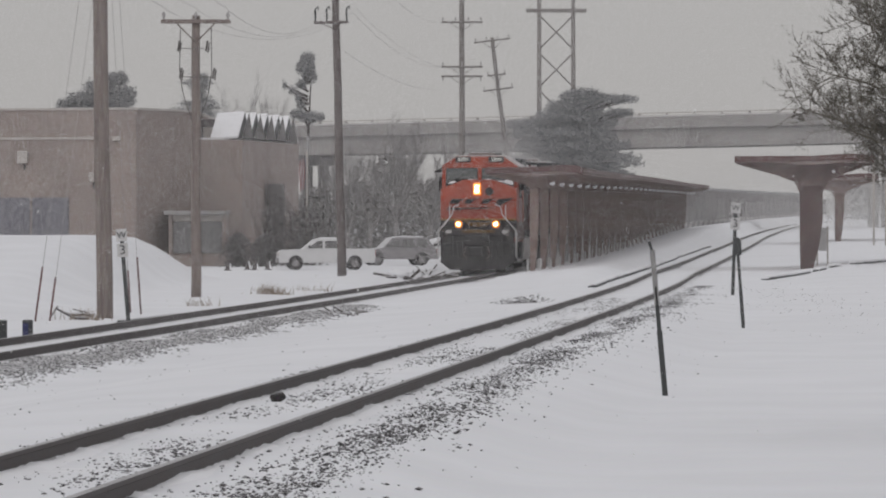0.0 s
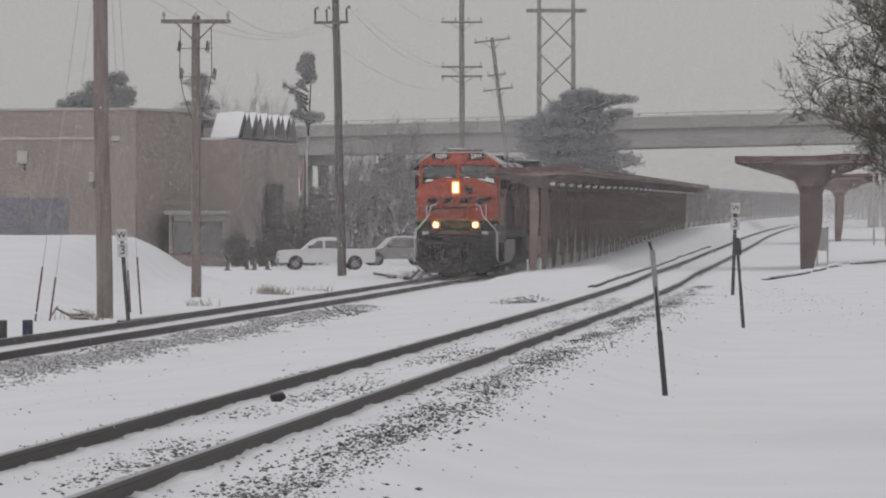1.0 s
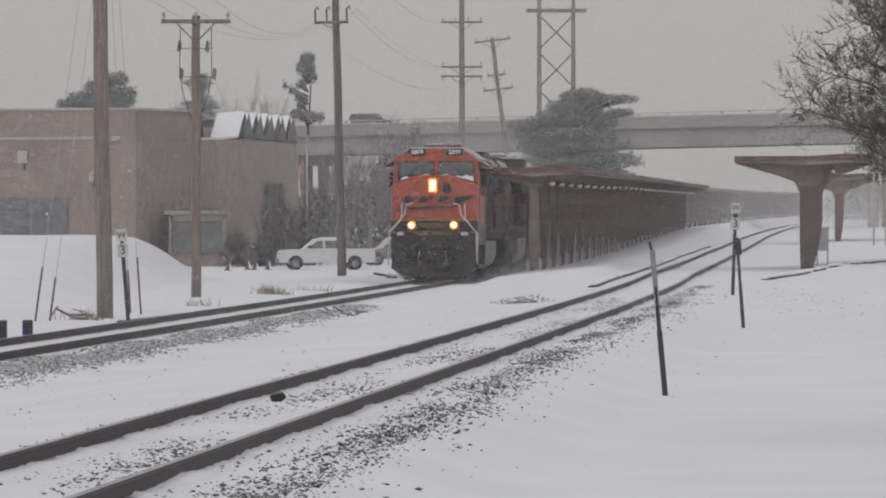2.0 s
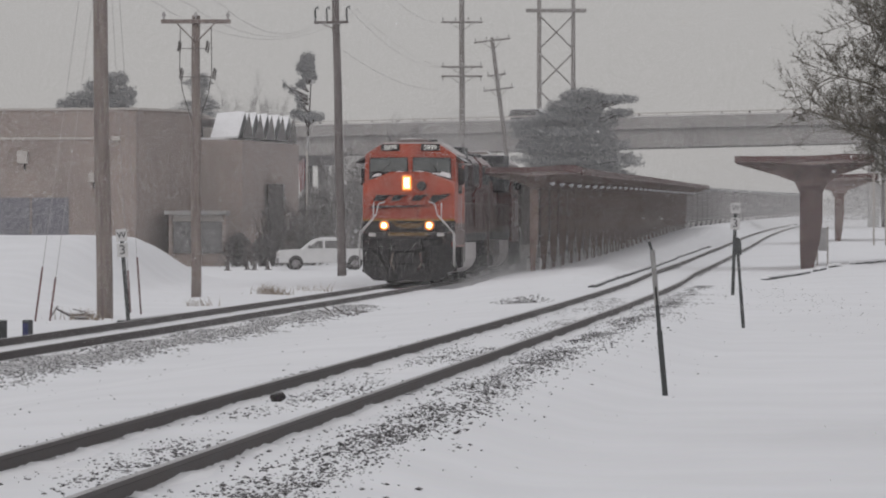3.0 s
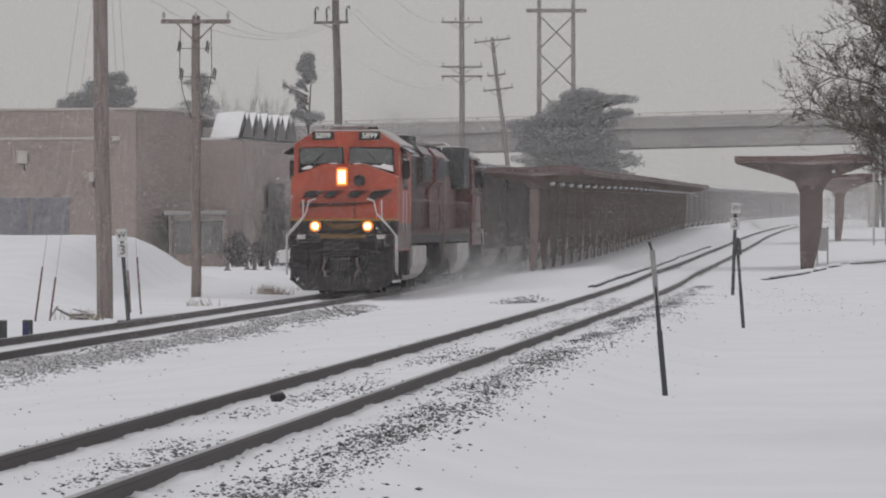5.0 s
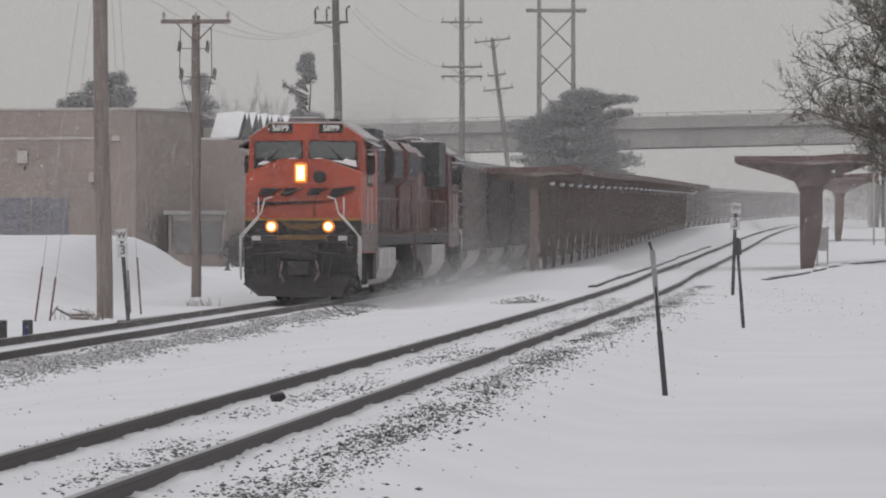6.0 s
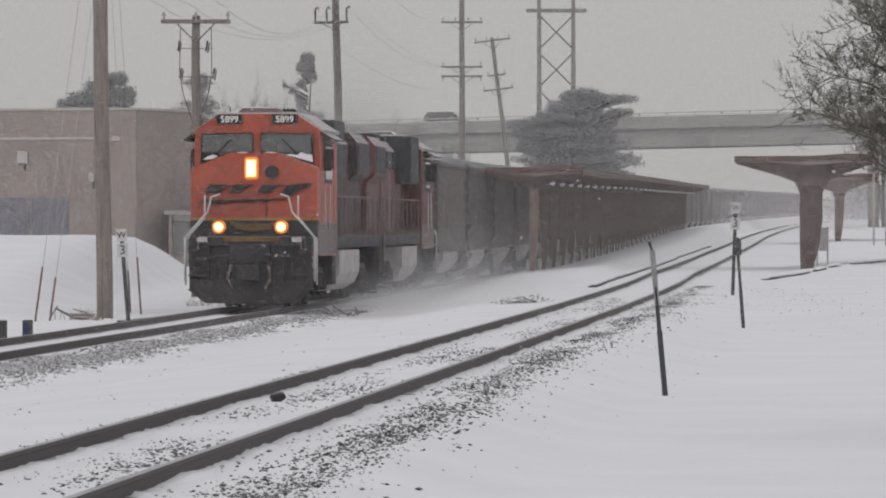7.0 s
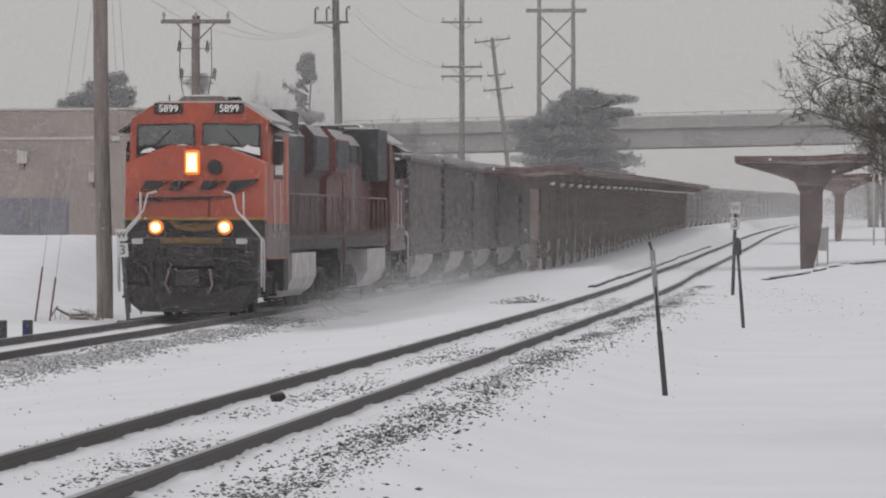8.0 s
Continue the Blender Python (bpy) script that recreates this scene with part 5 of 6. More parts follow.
def broad_pine(x, y, height, label, seed, layers, r=0.36):
    """A spreading pine: each bough layer (offset, height, half-width, half-height) is a flat cloud of needle clumps."""
    rng = random.Random(seed)
    t = thing("pine_tree", pose(x, y, ground_z(x, y)), label, "tree", "pine trees")
    bm = ([], [])
    limb(bm, (0, 0, -0.3), (0.3, 0, height * 0.6), r, r * 0.6, 10)
    limb(bm, (0.3, 0, height * 0.6), (0.6, 0, height * 0.96), r * 0.6, r * 0.15, 8)
    stick_part("trunk", bm, M_BARK, t)
    boughs, nv, nf = ([], []), [], []
    for ox, z, hw, hh in layers:
        base = Vector((0.3, 0, max(1.5, z - 0.25 * abs(ox) - 0.5)))
        for k in range(7):
            tip = Vector((ox + rng.uniform(-0.9, 0.9) * hw, rng.uniform(-0.6, 0.6) * hw, z + rng.uniform(-0.4, 0.3) * hh))
            limb(boughs, base, tip, r * 0.2, 0.02, 4)
        for _ in range(int(2100 * hw * (hh + 0.25))):
            a, r = rng.uniform(0, 6.2832), rng.random() ** 0.7
            ragged = 1 + 0.22 * noise.noise((a * 1.3, z * 2.0, seed)) + 0.15 * noise.noise((a * 4.0, z, seed))
            u = r * ragged * 1.15
            c = Vector((ox + math.cos(a) * u * hw, rng.uniform(-0.75, 0.75) * hw * (1 - r * r) ** 0.5, z + math.sin(a) * u * hh + 0.14 * rng.gauss(0, 1)))
            size = rng.uniform(0.07, 0.15)
            for _ in range(2):
                i = len(nv)
                e = Vector((rng.gauss(0, 1), rng.gauss(0, 1), rng.gauss(0, 0.6))).normalized() * size
                f = Vector((rng.gauss(0, 1), rng.gauss(0, 1), rng.gauss(0, 1))).normalized() * size * 0.4
                nv += [tuple(c - e * 0.5), tuple(c + e + f), tuple(c + e - f)]
                nf.append((i, i + 1, i + 2))
    stick_part("bough", boughs, M_BARK, t)
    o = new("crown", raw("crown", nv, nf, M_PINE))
    o.parent = t


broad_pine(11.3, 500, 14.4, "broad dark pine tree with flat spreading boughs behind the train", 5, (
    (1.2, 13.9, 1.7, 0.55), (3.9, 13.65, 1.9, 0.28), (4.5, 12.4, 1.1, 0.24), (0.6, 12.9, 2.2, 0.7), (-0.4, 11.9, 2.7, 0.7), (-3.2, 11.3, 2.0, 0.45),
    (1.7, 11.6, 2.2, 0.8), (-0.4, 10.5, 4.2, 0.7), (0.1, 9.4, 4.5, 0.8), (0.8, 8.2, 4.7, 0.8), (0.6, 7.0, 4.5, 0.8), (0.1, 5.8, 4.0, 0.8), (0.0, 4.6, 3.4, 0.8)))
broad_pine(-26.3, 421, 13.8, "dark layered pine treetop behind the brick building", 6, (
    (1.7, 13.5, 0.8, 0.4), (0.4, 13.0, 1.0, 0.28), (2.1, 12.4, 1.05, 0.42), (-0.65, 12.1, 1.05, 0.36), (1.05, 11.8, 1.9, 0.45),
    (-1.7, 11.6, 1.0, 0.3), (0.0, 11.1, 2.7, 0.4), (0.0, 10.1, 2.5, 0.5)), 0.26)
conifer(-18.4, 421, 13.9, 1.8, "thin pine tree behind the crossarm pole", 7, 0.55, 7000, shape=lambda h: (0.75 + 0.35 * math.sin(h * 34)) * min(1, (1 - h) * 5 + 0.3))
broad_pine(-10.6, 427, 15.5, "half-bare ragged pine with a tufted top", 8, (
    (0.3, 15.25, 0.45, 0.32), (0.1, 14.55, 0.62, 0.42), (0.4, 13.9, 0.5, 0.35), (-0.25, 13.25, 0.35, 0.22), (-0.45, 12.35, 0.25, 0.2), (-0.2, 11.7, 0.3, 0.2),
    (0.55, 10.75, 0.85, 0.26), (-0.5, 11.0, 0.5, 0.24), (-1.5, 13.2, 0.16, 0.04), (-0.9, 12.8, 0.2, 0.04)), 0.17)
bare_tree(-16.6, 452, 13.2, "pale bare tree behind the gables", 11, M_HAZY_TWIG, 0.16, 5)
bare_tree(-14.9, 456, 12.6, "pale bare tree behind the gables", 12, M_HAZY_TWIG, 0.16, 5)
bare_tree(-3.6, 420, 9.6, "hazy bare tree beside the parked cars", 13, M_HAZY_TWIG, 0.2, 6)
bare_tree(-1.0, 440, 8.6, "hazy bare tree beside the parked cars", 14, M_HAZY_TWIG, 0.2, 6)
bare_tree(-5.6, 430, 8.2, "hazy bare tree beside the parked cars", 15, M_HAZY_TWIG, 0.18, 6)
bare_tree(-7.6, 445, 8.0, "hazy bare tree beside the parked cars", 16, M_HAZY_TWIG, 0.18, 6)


def shrub(x, y, w, h, label, seed, foliage=None, specks=1400, fine=1.0):
    rng = random.Random(seed)
    t = thing("shrub", pose(x, y, ground_z(x, y)), label, "shrub", "shrubs")
    bm = ([], [])
    for k in range(40):
        a = rng.uniform(0, 6.28)
        grow(bm, (rng.uniform(-w, w) * 0.4, rng.uniform(-0.4, 0.4), -0.05), (math.cos(a) * 0.5, math.sin(a) * 0.5, 1), h * rng.uniform(0.6, 0.95), 0.02, 1, rng, 0.2, 0.7, 5, 3)
    stick_part("stem", bm, foliage or M_BARK, t)
    rv, rf = [], []
    for k in range(specks):
        u = rng.gauss(0, 0.33)
        c = Vector((u * w, rng.gauss(0, 0.4), h * rng.random() ** 0.8 * max(0.2, 1 - u * u)))
        e, f = (Vector((rng.gauss(0, 1), rng.gauss(0, 1), rng.gauss(0, 1))).normalized() * rng.uniform(0.06, 0.15) * fine for _ in range(2))
        i = len(rv)
        rv += [tuple(c - e), tuple(c + e), tuple(c + f)]
        rf.append((i, i + 1, i + 2))
    o = new("foliage", raw("foliage", rv, rf, foliage or M_SHRUB))
    o.parent = t


shrub(-12.9, 352, 1.5, 2.1, "dark dense shrub beside the entrance", 21)
shrub(-11.3, 354, 1.4, 2.0, "dark dense shrub beside the entrance", 22)
shrub(-10.6, 361, 2.0, 4.6, "tall dark shrub against the low wing", 23)
shrub(-8.9, 363, 2.0, 3.8, "tall dark shrub against the low wing", 24)


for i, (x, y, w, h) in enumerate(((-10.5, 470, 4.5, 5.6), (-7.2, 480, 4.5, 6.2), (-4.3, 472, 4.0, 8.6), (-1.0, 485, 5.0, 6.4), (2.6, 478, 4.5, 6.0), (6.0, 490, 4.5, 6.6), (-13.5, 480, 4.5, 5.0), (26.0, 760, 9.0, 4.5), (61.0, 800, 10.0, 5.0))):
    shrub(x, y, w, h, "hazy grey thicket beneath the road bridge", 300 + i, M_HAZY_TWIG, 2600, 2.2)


def street_tree():
    """Bare tree whose budded branches reach into view; its trunk stands outside."""
    rng = random.Random(33)
    x, y = 7.6, 60.0
    t = thing("bare_tree", pose(x, y, ground_z(x, y)), "bare tree with dark budded twigs lightly snowed", "tree", "bare trees")
    bm = ([], [])
    limb(bm, (0, 0, -0.3), (-0.1, 0, 1.9), 0.15, 0.12, 10)
    limb(bm, (-0.1, 0, 1.9), (-0.15, 0, 4.2), 0.12, 0.07, 10)
    limb(bm, (-0.15, 0, 4.2), (-0.3, 0.1, 6.2), 0.07, 0.03, 8)
    stick_part("trunk", bm, M_BARK, t)
    bm = ([], [])
    limbs = (((-0.1, 0, 3.2), (-3.55, 0.2, 3.52), 0.045), ((-0.1, 0.1, 3.5), (-3.25, -0.3, 3.85), 0.04), ((-0.1, 0, 2.7), (-3.15, -0.4, 3.3), 0.04),
             ((-0.1, 0, 3.4), (-3.0, 0.5, 4.1), 0.04), ((-0.1, 0, 3.9), (-3.05, 0.2, 4.5), 0.04), ((-0.1, 0, 4.1), (-2.9, -0.4, 4.3), 0.035),
             ((-0.1, 0, 4.0), (-3.1, 0.5, 4.75), 0.03), ((-0.1, 0, 3.0), (-2.8, 0.6, 3.35), 0.03), ((-0.1, 0, 4.4), (-2.7, 0.3, 4.9), 0.03),
             ((-0.1, 0, 3.6), (-2.75, -0.6, 4.0), 0.04), ((-0.1, 0, 4.3), (-2.5, 0.1, 4.6), 0.04), ((-0.1, 0, 2.9), (-2.6, 0.1, 3.15), 0.035),
             ((-0.1, 0, 3.2), (-2.6, 0.4, 3.7), 0.035), ((-0.1, 0, 2.3), (-2.75, 0.2, 2.85), 0.028))
    for a, b, r in limbs:
        a, b = Vector(a), Vector((b[0] * 1.05, b[1], b[2] + 0.02))
        n, prev = 10, a
        for k in range(1, n + 1):
            u = k / n
            p = a.lerp(b, u) + Vector((rng.uniform(-0.03, 0.03), rng.uniform(-0.06, 0.06), rng.uniform(-0.03, 0.03) + 0.22 * math.sin(u * math.pi) * -1))
            limb(bm, prev, p, r * (1 - 0.8 * (k - 1) / n), r * (1 - 0.8 * k / n), 6)
            if k > 2:
                for _ in range(8):
                    s = Vector((rng.uniform(-1.0, 0.5), rng.uniform(-0.6, 0.6), rng.uniform(-0.35, 1.0)))
                    grow(bm, prev.lerp(p, rng.random()), s, rng.uniform(0.22, 0.62), 0.0075, 2, rng, 0.10, 0.95, 4, 3, 0.0066)
            prev = p
    stick_part("branch", bm, M_TWIG, t, "budded twigs")
    return t


street_tree()

# ---- flag, cones, debris ----
t = thing("flagpole", pose(-9.2, 378, ground_z(-9.2, 378)), "pale flagpole with a drooping striped flag", "flagpole")
rod_part("pole", t, M_TRIM, [(0, 0, 0), (0, 0, 7.6)], 0.07, 10)
for k in range(7):
    bm = bmesh.new()
    x0 = -0.02 - 0.07 * k
    n = 8
    for i in range(n):
        za, zb = 7.2 - i * 0.26 - 0.05 * k, 7.2 - (i + 1) * 0.26 - 0.05 * k
        bm_box(bm, x0 - 0.05 - 0.03 * math.sin(i * 0.8 + k), x0 + 0.02 - 0.03 * math.sin(i * 0.8 + k), 0.05 * math.sin(k * 1.6), 0.05 * math.sin(k * 1.6) + 0.02, zb, za)
    part("flag_stripe" if k > 1 else "flag_field", bm, M_FLAG_BLUE if k < 2 else (M_FLAG_RED, M_FLAG_WHITE)[k % 2], t)


def cone(x, y, h, tilt):
    t = thing("traffic_cone", pose(x, y, ground_z(x, y) - 0.02, 0, tilt, 0), "dark traffic cone plastered with snow on one side", "traffic cone", "traffic cones")
    bm = bmesh.new()
    bm_rod(bm, (0, 0, 0.05), (0, 0, h), 0.17, 0.04, 14)
    part("cone_body", bm, M_SHINGLE, t)
    box_part("base", t, M_SHINGLE, -0.22, 0.22, -0.22, 0.22, 0.0, 0.06, 0.02)
    bm = bmesh.new()
    bm_prism(bm, [(0.10, 0.06), (0.26, 0.03), (0.10, h * 0.75), (0.07, h * 0.78)], "y", -0.2, -0.12)
    soften(bm, 0.03)
    part("snow_side", bm, M_SNOW_LUMP, t)


for x, y, h, a in ((-12.65, 329, 0.62, 4), (-11.55, 331, 0.72, -3), (-11.1, 330, 0.6, 8), (-10.35, 331, 0.74, -2)):
    cone(x, y, h, a)


def debris_pile(x, y, w, n, label, seed, clods=True, size=1.0):
    rng = random.Random(seed)
    t = thing("brush_pile", pose(x, y, ground_z(x, y)), label, "debris", "debris")
    for k in range(n):
        bm = bmesh.new()
        a = Vector((rng.gauss(0, w * 0.4), rng.gauss(0, 0.8), rng.uniform(0.0, 0.18)))
        d = Vector((rng.uniform(-1, 1), rng.uniform(-0.5, 0.5), rng.uniform(-0.1, 0.35))).normalized() * rng.uniform(0.3, 0.9) * size
        bm_rod(bm, a, a + d, rng.uniform(0.02, 0.06) * size, sides=5)
        part("branch", bm, M_BARK, t)
        if clods and k % 2 == 0:
            bm = bmesh.new()
            bmesh.ops.create_icosphere(bm, subdivisions=1, radius=rng.uniform(0.10, 0.24), matrix=Matrix.Translation(a + d * 0.5 + Vector((0, 0, 0.03))) @ Matrix.Diagonal((1.6, 1, 0.6, 1)))
            for v in bm.verts:
                v.co += 0.05 * noise.noise_vector(v.co * 5)
            part("snow_clod", bm, M_SNOW_LUMP, t, "", True)
    return t


debris_pile(-1.15, 217, 1.7, 34, "heap of broken branches and snow beside the track", 41)
debris_pile(-8.35, 128.5, 0.6, 12, "twigs and snow at the foot of a pole", 42, False, 0.6)
debris_pile(-2.45, 137, 0.6, 9, "old branches lying on the ballast edge", 43, False, 0.45)


def old_timber(x, y, length, turn, label):
    t = thing("old_timber", pose(x, y, ground_z(x, y) + 0.03, 0, 0, turn), label, "timber", "old timbers")
    box_part("beam", t, M_POST, -length / 2, length / 2, -0.09, 0.09, -0.05, 0.08, 0.02)
    box_part("snow_cap", t, M_SNOW_LUMP, -length / 2 + 0.05, length / 2 - 0.1, -0.08, 0.08, 0.08, 0.11, 0.015)


old_timber(-6.6, 126.5, 9.0, 84.5, "dark old timber lying along the rail")
old_timber(-5.55, 137.5, 4.0, 85, "dark old timber lying along the rail")


def rock():
    t = thing("rock", pose(-1.80, 60.9, NEAR_RISE - 0.145), "dark loose rock between the rails", "rock")
    bm = bmesh.new()
    bmesh.ops.create_icosphere(bm, subdivisions=3, radius=0.09, matrix=Matrix.Translation((0, 0, 0.05)) @ Matrix.Diagonal((0.8, 1.0, 0.6, 1)))
    for v in bm.verts:
        v.co += 0.035 * noise.noise_vector(v.co * 11) + 0.012 * noise.noise_vector(v.co * 40)
    part("stone", bm, M_STONE, t)


rock()


def grass_tuft(x, y, w, n, seed, label):
    rng = random.Random(seed)
    gv, gf = [], []
    for k in range(n):
        a = rng.uniform(0, 6.28)
        bx, by = rng.gauss(0, w), rng.gauss(0, w)
        h = rng.uniform(0.08, 0.34)
        dx, dy = math.cos(a) * h * 0.6, math.sin(a) * h * 0.6
        i = len(gv)
        gv += [(bx - 0.012, by, 0), (bx + 0.012, by, 0), (bx + dx, by + dy, h)]
        gf.append((i, i + 1, i + 2))
    o = new("grass_tuft", raw("grass_tuft", gv, gf, M_GRASS))
    o.matrix_world = pose(x, y, ground_z(x, y) - 0.02)
    tagged(o, label, "grass", "grass tufts", "stuff")


for i, (x, y, w, n) in enumerate(((-5.2, 171, 0.25, 160), (-5.6, 178, 0.2, 50), (-6.6, 150, 0.2, 30), (-4.2, 182, 0.4, 40), (-8.2, 128, 0.25, 80))):
    grass_tuft(x, y, w, n, 60 + i, "tuft of dry tan grass poking through snow")


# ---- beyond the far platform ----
# lighter paints than on the near canopy imitate haze on its posts and brackets
platform_canopy(NEAR_LINE, 5.75, 335.0, 352.0, 14.0, (2.7, 2.3), 4.35, "farther butterfly-roofed platform canopy, posts and brackets paled for haze", 0.26, 1.0, M_BRACKET, M_CANOPY_UNDER)
for x, h in ((23.1, 4.4), (23.75, 4.1)):
    t = thing("lamp_post", pose(x, 300, ground_z(x, 300)), "thin pale metal post beyond the platform", "post", "platform posts")
    rod_part("shaft", t, M_TRIM, [(0, 0, -0.2), (0, 0, h)], 0.05, 8)
    rod_part("arm", t, M_TRIM, [(0, 0, h), (-0.45, 0, h + 0.12)], 0.035, 6)
t = thing("platform_sign", pose(14.65, 216, ground_z(14.65, 216)), "small pale framed notice stand beside the canopy column", "sign", "platform posts")
for s in (-1, 1):
    box_part("leg", t, M_TRIM, s * 0.2 - 0.03, s * 0.2 + 0.03, -0.03, 0.03, -0.1, 1.5)
box_part("panel", t, M_SIGN, -0.16, 0.16, -0.02, 0.02, 0.55, 1.45, 0.01)


# ---- ballast stones ----
def stones(name, label, spots, seed, lo, hi, material=None):
    """Loose stones in one mesh, each an uneven eight-sided lump."""
    rng = random.Random(seed)
    verts, faces = [], []
    for x, y, z in spots:
        s = lo + (hi - lo) * rng.random() ** 2.2
        i = len(verts)
        rot = rng.uniform(0, 6.28)
        for k in range(4):
            a = rot + k * 1.571 + rng.uniform(-0.4, 0.4)
            verts.append((x + math.cos(a) * s * rng.uniform(0.9, 1.9), y + math.sin(a) * s * rng.uniform(0.9, 2.2), z + rng.uniform(-0.1, 0.2) * s))
        verts += [(x + rng.uniform(-0.3, 0.3) * s, y, z + s * rng.uniform(0.3, 0.85)), (x, y, z - s * 0.6)]
        for k in range(4):
            faces += [(i + k, i + (k + 1) % 4, i + 4), (i + (k + 1) % 4, i + k, i + 5)]
    tagged(new(name, raw(name, verts, faces, material or M_STONE)), label, "ballast", "", "stuff")


def stone_band(line, d0, d1, y0, y1, n, seed, thresh, freq, drift=0.0):
    rng = random.Random(seed)
    out = []
    while len(out) < n:
        y = math.exp(rng.uniform(math.log(y0), math.log(y1)))
        d = rng.gauss((d0 + d1) / 2, (d1 - d0) / 3.2) - drift * smooth(45, 95, y)
        x = curve_x(line, y) + d
        if noise.noise(((x - curve_x(line, y)) * freq * 1.6, y * freq * 0.13, seed)) + rng.uniform(-0.35, 0.35) > thresh:
            out.append((x, y, ground_z(x, y) + 0.004))
    return out


stones("ballast", "dark ballast stones showing through snow on the track shoulder", stone_band(NEAR_LINE, 1.28, 1.90, 40, 165, 12000, 71, -0.12, 1.1, 0.25), 71, 0.004, 0.016)
stones("ballast", "larger scattered stones on the snowy track shoulder", stone_band(NEAR_LINE, 0.85, 2.1, 40, 150, 1500, 77, -0.1, 0.9), 77, 0.009, 0.026)
stones("ballast", "scattered ballast stones between the snowy rails", stone_band(NEAR_LINE, -0.6, 0.7, 40, 140, 3600, 72, 0.04, 0.9), 72, 0.005, 0.019)
stones("ballast", "grey ballast bank below the main track", stone_band(TRAIN_LINE, 1.0, 1.95, 80, 152, 11000, 73, -0.2, 0.9), 73, 0.012, 0.045, M_STONE_PALE)
stones("ballast", "a few stones along the rail edge", stone_band(NEAR_LINE, -1.36, -1.08, 40, 125, 1500, 74, 0.08, 0.9), 74, 0.005, 0.015)
def loose_stones():
    rng = random.Random(76)
    spots = []
    for _ in range(420):
        y = math.exp(rng.uniform(math.log(46), math.log(190)))
        x = rng.uniform(-0.078, 0.085) * y
        d, e = x - curve_x(NEAR_LINE, y), x - curve_x(TRAIN_LINE, y)
        if abs(d) > 1.6 and abs(e) > 1.6 and (d < 3.5 or y > 105):
            spots.append((x, y, ground_z(x, y) + 0.004))
    for _ in range(260):
        y = rng.gauss(135, 14)
        x = 8.6 + rng.gauss(0, 1.0)
        spots.append((x, y, ground_z(x, y) + 0.004))
    return spots


stones("loose_stone", "few loose stones and stalks on open snow", loose_stones(), 76, 0.005, 0.018)
stones("ballast", "patch of bare stones beside the platform", [(x, y, ground_z(x, y) + 0.006) for x, y in ((1.9 + random.gauss(0, 0.3), 136 + random.gauss(0, 2.2)) for _ in range(420))], 75, 0.008, 0.035)


# ---- snow against the rails ----
def rail_snow(line, height, y0, y1, label, seed, depth=1.0):
    """Ragged ridges of snow leaning on both sides of each rail."""
    verts, faces = [], []
    for off in (-0.7525, 0.7525):
        for side in (-1, 1):
            base, y, n = len(verts), y0, 0
            while y < y1:
                h = 0.030 + 0.03 * noise.noise((y * 0.5, off * 9, seed)) + 0.022 * noise.noise((y * 3.1, off * 5, seed)) + 0.022 * noise.noise((y * 9.0, side * 3, seed))
                w = 0.10 + 0.07 * noise.noise((y * 0.9, side * 7, seed + 2)) + 0.03 * noise.noise((y * 6.0, side, seed))
                x, z = curve_x(line, y) + off, height(y) - 0.16
                verts += [(x + side * 0.010, y, z + max(0.0, h) * depth), (x + side * (0.05 + w * 0.4), y, z + max(0.0, h) * 0.8 * depth), (x + side * (0.08 + w * 1.6), y, z - 0.02)]
                y += 0.16 + 0.002 * y
                n += 1
            for k in range(n - 1):
                a, b = base + 3 * k, base + 3 * k + 3
                faces += [(a, a + 1, b + 1, b), (a + 1, a + 2, b + 2, b + 1)]
    tagged(new("rail_snow", raw("rail_snow", verts, faces, M_SNOW_LUMP)), label, "snow", "", "stuff")


rail_snow(NEAR_LINE, near_z, 40, 190, "ragged snow banked against the side track rails", 4)
rail_snow(TRAIN_LINE, train_z, 80, 200, "ragged snow banked against the main track rails", 9, 0.5)


# ---- kerbs ----
def kerb(name, line_pts, h, label, gaps, seed):
    """A low snow-capped edge along a few points, broken by drifts."""
    rng = random.Random(seed)
    t = thing(name, pose(0, 0, 0), label, "kerb", "kerbs")
    pts = [Vector((x, y, 0)) for x, y in line_pts]
    for a, b in zip(pts, pts[1:]):
        n = max(1, int((b - a).length / 2.4))
        for k in range(n):
            if rng.random() < gaps:
                continue
            p, q = a.lerp(b, k / n), a.lerp(b, (k + 0.97) / n)
            d = (q - p).normalized()
            s = Vector((d.y, -d.x, 0)) * 0.12
            za, zb = ground_z(p.x, p.y), ground_z(q.x, q.y)
            for nm, lo, hi, material in (("kerb_stone", -0.1, h + rng.uniform(-0.03, 0.02), M_POST), ("snow_cap", h + 0.021, h + 0.07, M_SNOW_LUMP)):
                bm = bmesh.new()
                v = [bm.verts.new(c + Vector((0, 0, z + o))) for o in (lo, hi) for c, z in ((p - s, za), (p + s, za), (q + s, zb), (q - s, zb))]
                for f in ((0, 1, 2, 3), (4, 5, 6, 7), (0, 1, 5, 4), (1, 2, 6, 5), (2, 3, 7, 6), (3, 0, 4, 7)):
                    bm.faces.new([v[i] for i in f])
                part(nm, bm, material, t)


kerb("platform_edge", [(curve_x(NEAR_LINE, y) - 1.75, y) for y in (158, 180, 205, 235, 275, 320)], 0.05, "dark broken platform edge under snow beside the track", 0.3, 51)
kerb("path_edge", [(10.3, 179), (12.6, 193), (15.3, 209), (18.4, 226)], 0.05, "dark path edge half buried in snow", 0.2, 52)


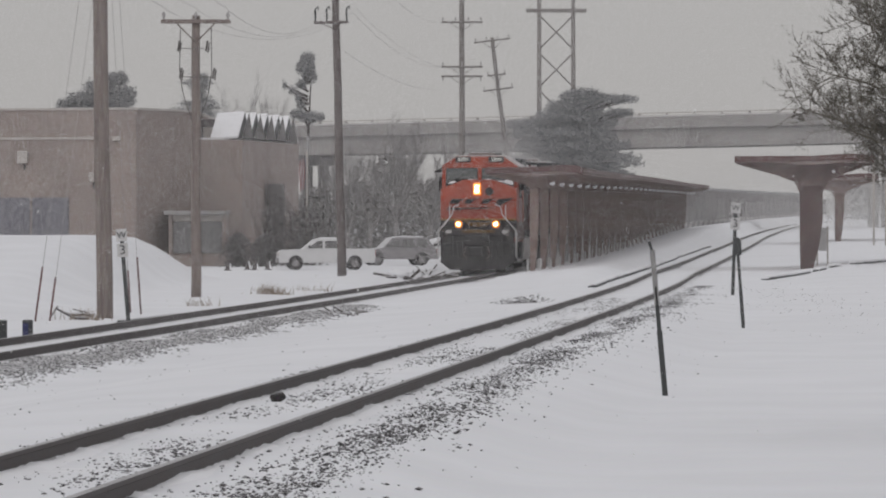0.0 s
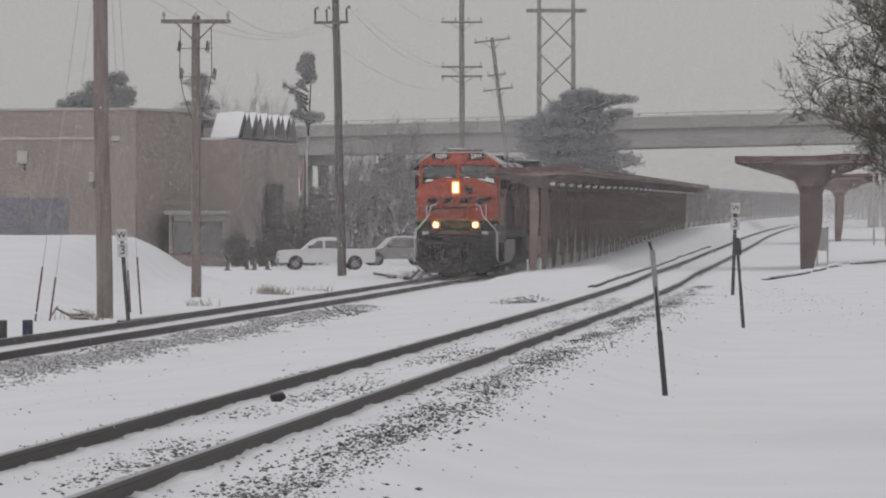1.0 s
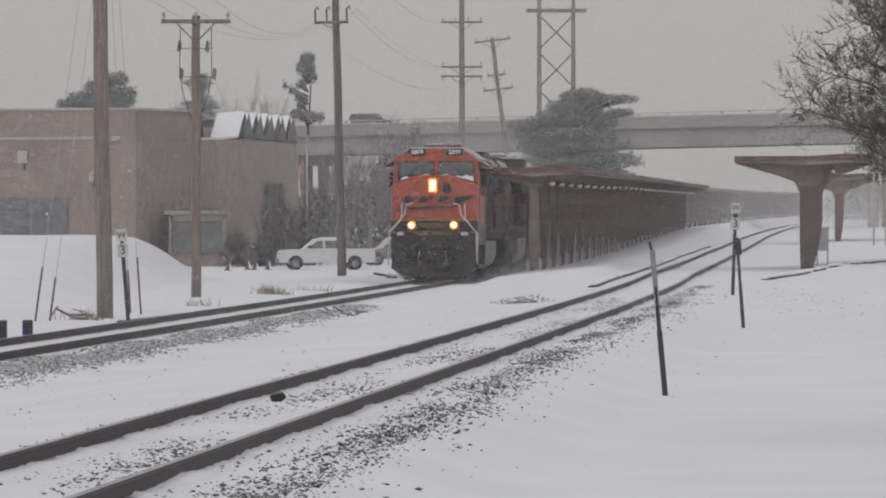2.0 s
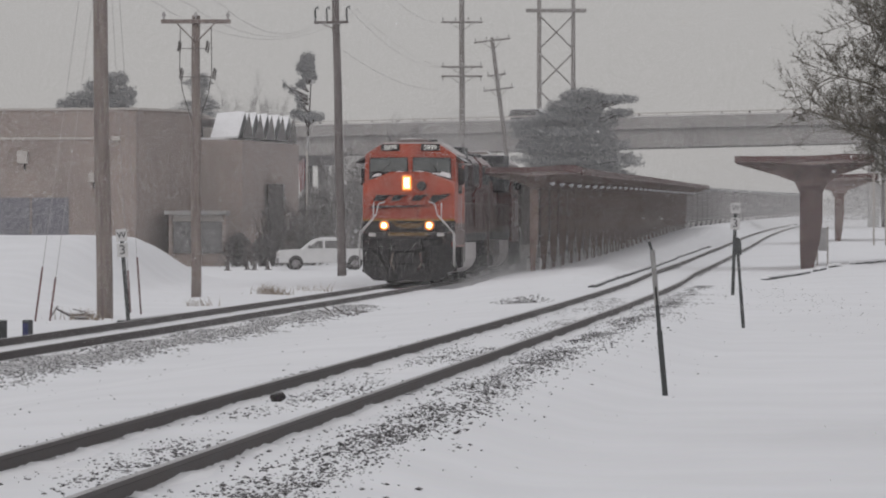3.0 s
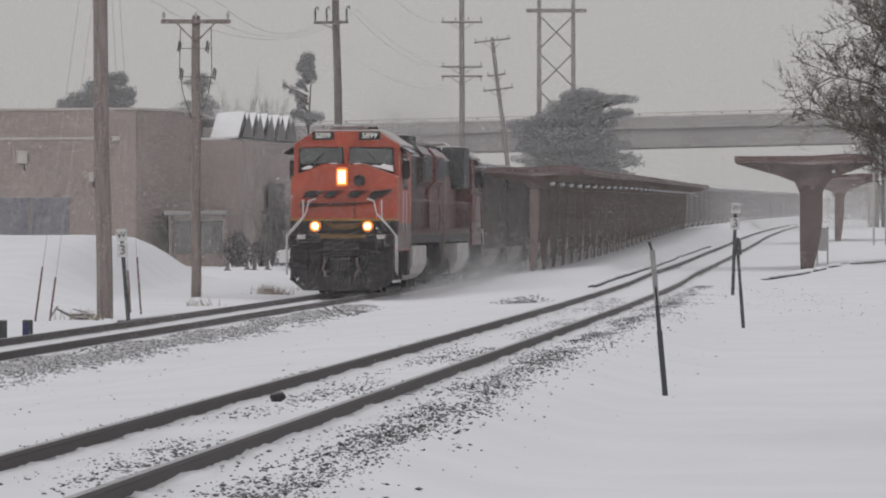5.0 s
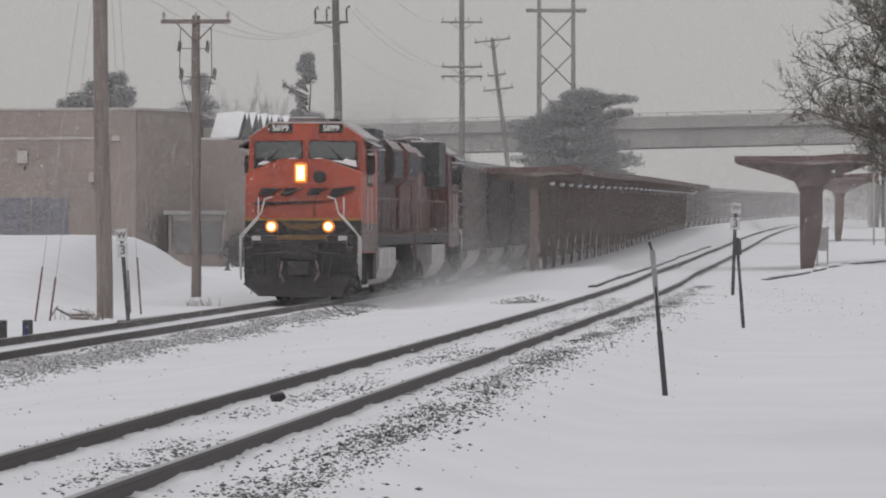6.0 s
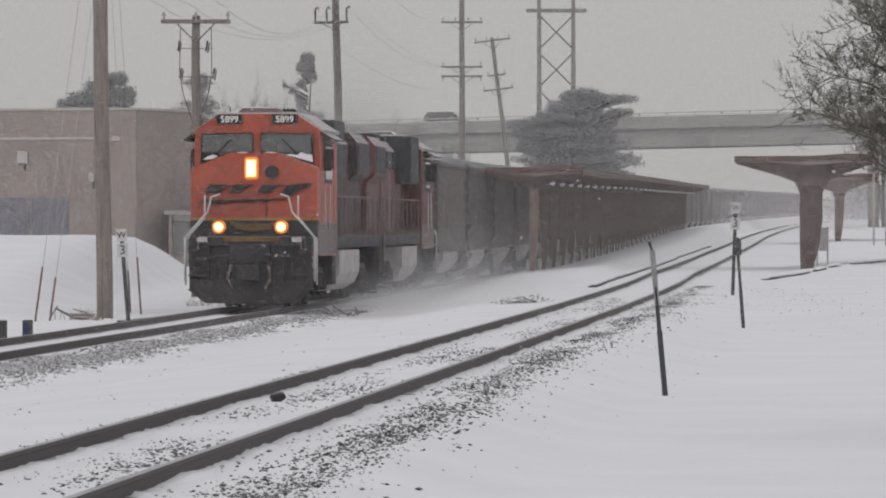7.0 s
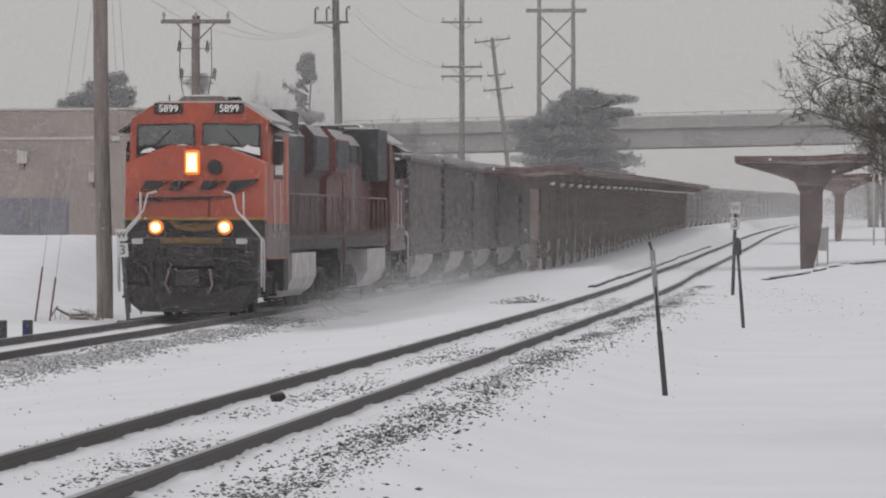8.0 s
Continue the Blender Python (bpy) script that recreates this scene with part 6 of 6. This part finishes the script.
# ---- snow in the air ----
def flakes(name, label, c, lo, hi, seed, material=None):
    """Tiny flat crystals, one facet each."""
    rng = np.random.RandomState(seed)
    n = len(c)
    s = rng.uniform(lo, hi, n)
    a, b = rng.normal(size=(n, 3)), rng.normal(size=(n, 3))
    a /= np.linalg.norm(a, axis=1)[:, None]
    b -= a * (a * b).sum(1)[:, None]
    b /= np.linalg.norm(b, axis=1)[:, None]
    v = np.empty((n, 3, 3))
    for k in range(3):
        w = 2.0944 * k
        v[:, k] = c + s[:, None] * (a * math.cos(w) + b * math.sin(w))
    me = bpy.data.meshes.new(name)
    me.vertices.add(3 * n), me.loops.add(3 * n), me.polygons.add(n)
    me.vertices.foreach_set("co", v.reshape(-1))
    me.loops.foreach_set("vertex_index", np.arange(3 * n, dtype=np.int32))
    me.polygons.foreach_set("loop_start", np.arange(0, 3 * n, 3, dtype=np.int32))
    me.update(calc_edges=True)
    me.materials.append(material or M_FLAKE)
    return tagged(new(name, me), label, "snow", "snow in the air", "stuff")


def scatter(n, lo, hi, seed):
    return np.array(lo) + (np.array(hi) - np.array(lo)) * np.random.RandomState(seed).rand(n, 3)


FALLS = [(flakes("falling_snow", "sparse large snowflakes drifting on the wind", scatter(4200, (-12 + 4 * k, 38, -1), (34 + 4 * k, 120, 22), 80 + k), 0.007, 0.016, 80 + k), v)
         for k, v in enumerate(((-2.2, -0.6, -1.1), (-3.0, -1.0, -1.3)))]
FALLS.append((flakes("fine_snow", "dense fine snow filling the air", scatter(1500000, (-10.2, 98, -0.5), (13.6, 120, 10.4), 85), 0.0020, 0.0050, 85), (-0.45, -0.20, -0.42)))
FALLS.append((flakes("fine_snow", "dense fine snow filling the far air", scatter(800000, (-16.5, 165, -0.6), (20.5, 205, 13.8), 86), 0.0043, 0.0096, 86), (-0.45, -0.25, -0.42)))
FALLS.append((flakes("fine_snow", "dense fine snow around the parked cars", scatter(560000, (-30, 322, -1.5), (34, 372, 20.0), 87), 0.0105, 0.0205, 87), (-0.45, -0.25, -0.42)))
# cloud of snow that hangs in the cutting behind the train
c = scatter(240000, (0.0, 450.0, 0.0), (1.0, 600.0, 0.0), 88)
c[:, 0] = c[:, 1] * (0.040 + 0.040 * c[:, 0] ** 0.6)
c[:, 2] = 0.2 + np.random.RandomState(89).exponential(2.6, len(c))
FALLS.append((flakes("snow_cloud", "cloud of powder snow hanging over the distant track", c, 0.012, 0.026, 89), (-0.3, -0.2, 0.0)))
c = scatter(400000, (1.1, 8.0, 0.0), (3.6, 260.0, 0.0), 90)
c[:, 2] = -0.15 + np.random.RandomState(91).exponential(0.42, len(c)) * np.clip(c[:, 1] / 32.0, 0.3, 3.0)
c[:, 0] += 0.5 * c[:, 2]
near = scatter(130000, (1.4, 5.0, 0.0), (3.2, 62.0, 0.0), 95)
near[:, 2] = -0.15 + np.random.RandomState(96).exponential(0.5, len(near)) * np.clip(near[:, 1] / 22.0, 0.3, 1.2)
c = np.concatenate([c, near])
dust = flakes("blown_snow", "fine snow whirled up along the wheels of the train", c, 0.004, 0.009, 92)
# mist of exhaust and snow over the engine hoods
rng = np.random.RandomState(93)
u = rng.rand(60000)
c = np.stack([rng.normal(0.0, 0.5, 60000) + 0.9 * u, 10.0 + 26.0 * u + rng.normal(0, 1.0, 60000), 4.75 + rng.exponential(0.9, 60000) * (0.5 + u)], 1)
mist = flakes("exhaust_mist", "thin grey exhaust mist trailing over the engine hoods", c, 0.004, 0.009, 94, M_EXHAUST)


# ---- what moves ----
def motions():
    steps = [0.5 * k for k in range(17)]
    for ob, back, length, flip in VEHICLES:
        walk(ob, [(s, vehicle_pose(FRONT_0 - gone(s) + back, length, flip)) for s in steps])
    for ob in (dust, mist):
        walk(ob, [(s, vehicle_pose(FRONT_0 - gone(s), 60.0)) for s in steps])
    fine = [k / 30 for k in range(241)]
    for ob, y, r in WHEELSETS:
        turn = -1 if ob.parent == second else 1
        walk(ob, [(s, Matrix.Translation((0, y, r)) @ Matrix.Rotation(turn * gone(s) / r, 4, "X")) for s in fine])
    for ob, v in FALLS:
        walk(ob, [(s, pose(v[0] * s, v[1] * s, v[2] * s)) for s in (0.0, 4.0, 8.0)])
    d = BR_B - BR_A
    n = Vector((-d.y, d.x, 0)).normalized()
    for ob, x, s0, speed in ((bridge_van, 31.5, 4.5, 15.7), (bridge_suv, -0.5, 7.0, 16.3)):
        rows = []
        for s in (0.0, 4.0, 8.0):
            p = BR_A + d * ((x + speed * (s - s0) - BR_A.x) / d.x) + n * 2.6
            rows.append((s, Matrix.Translation(p + Vector((0, 0, 0.03))) @ Matrix.Rotation(math.atan2(d.y, d.x) + math.pi, 4, "Z")))
        walk(ob, rows)


motions()
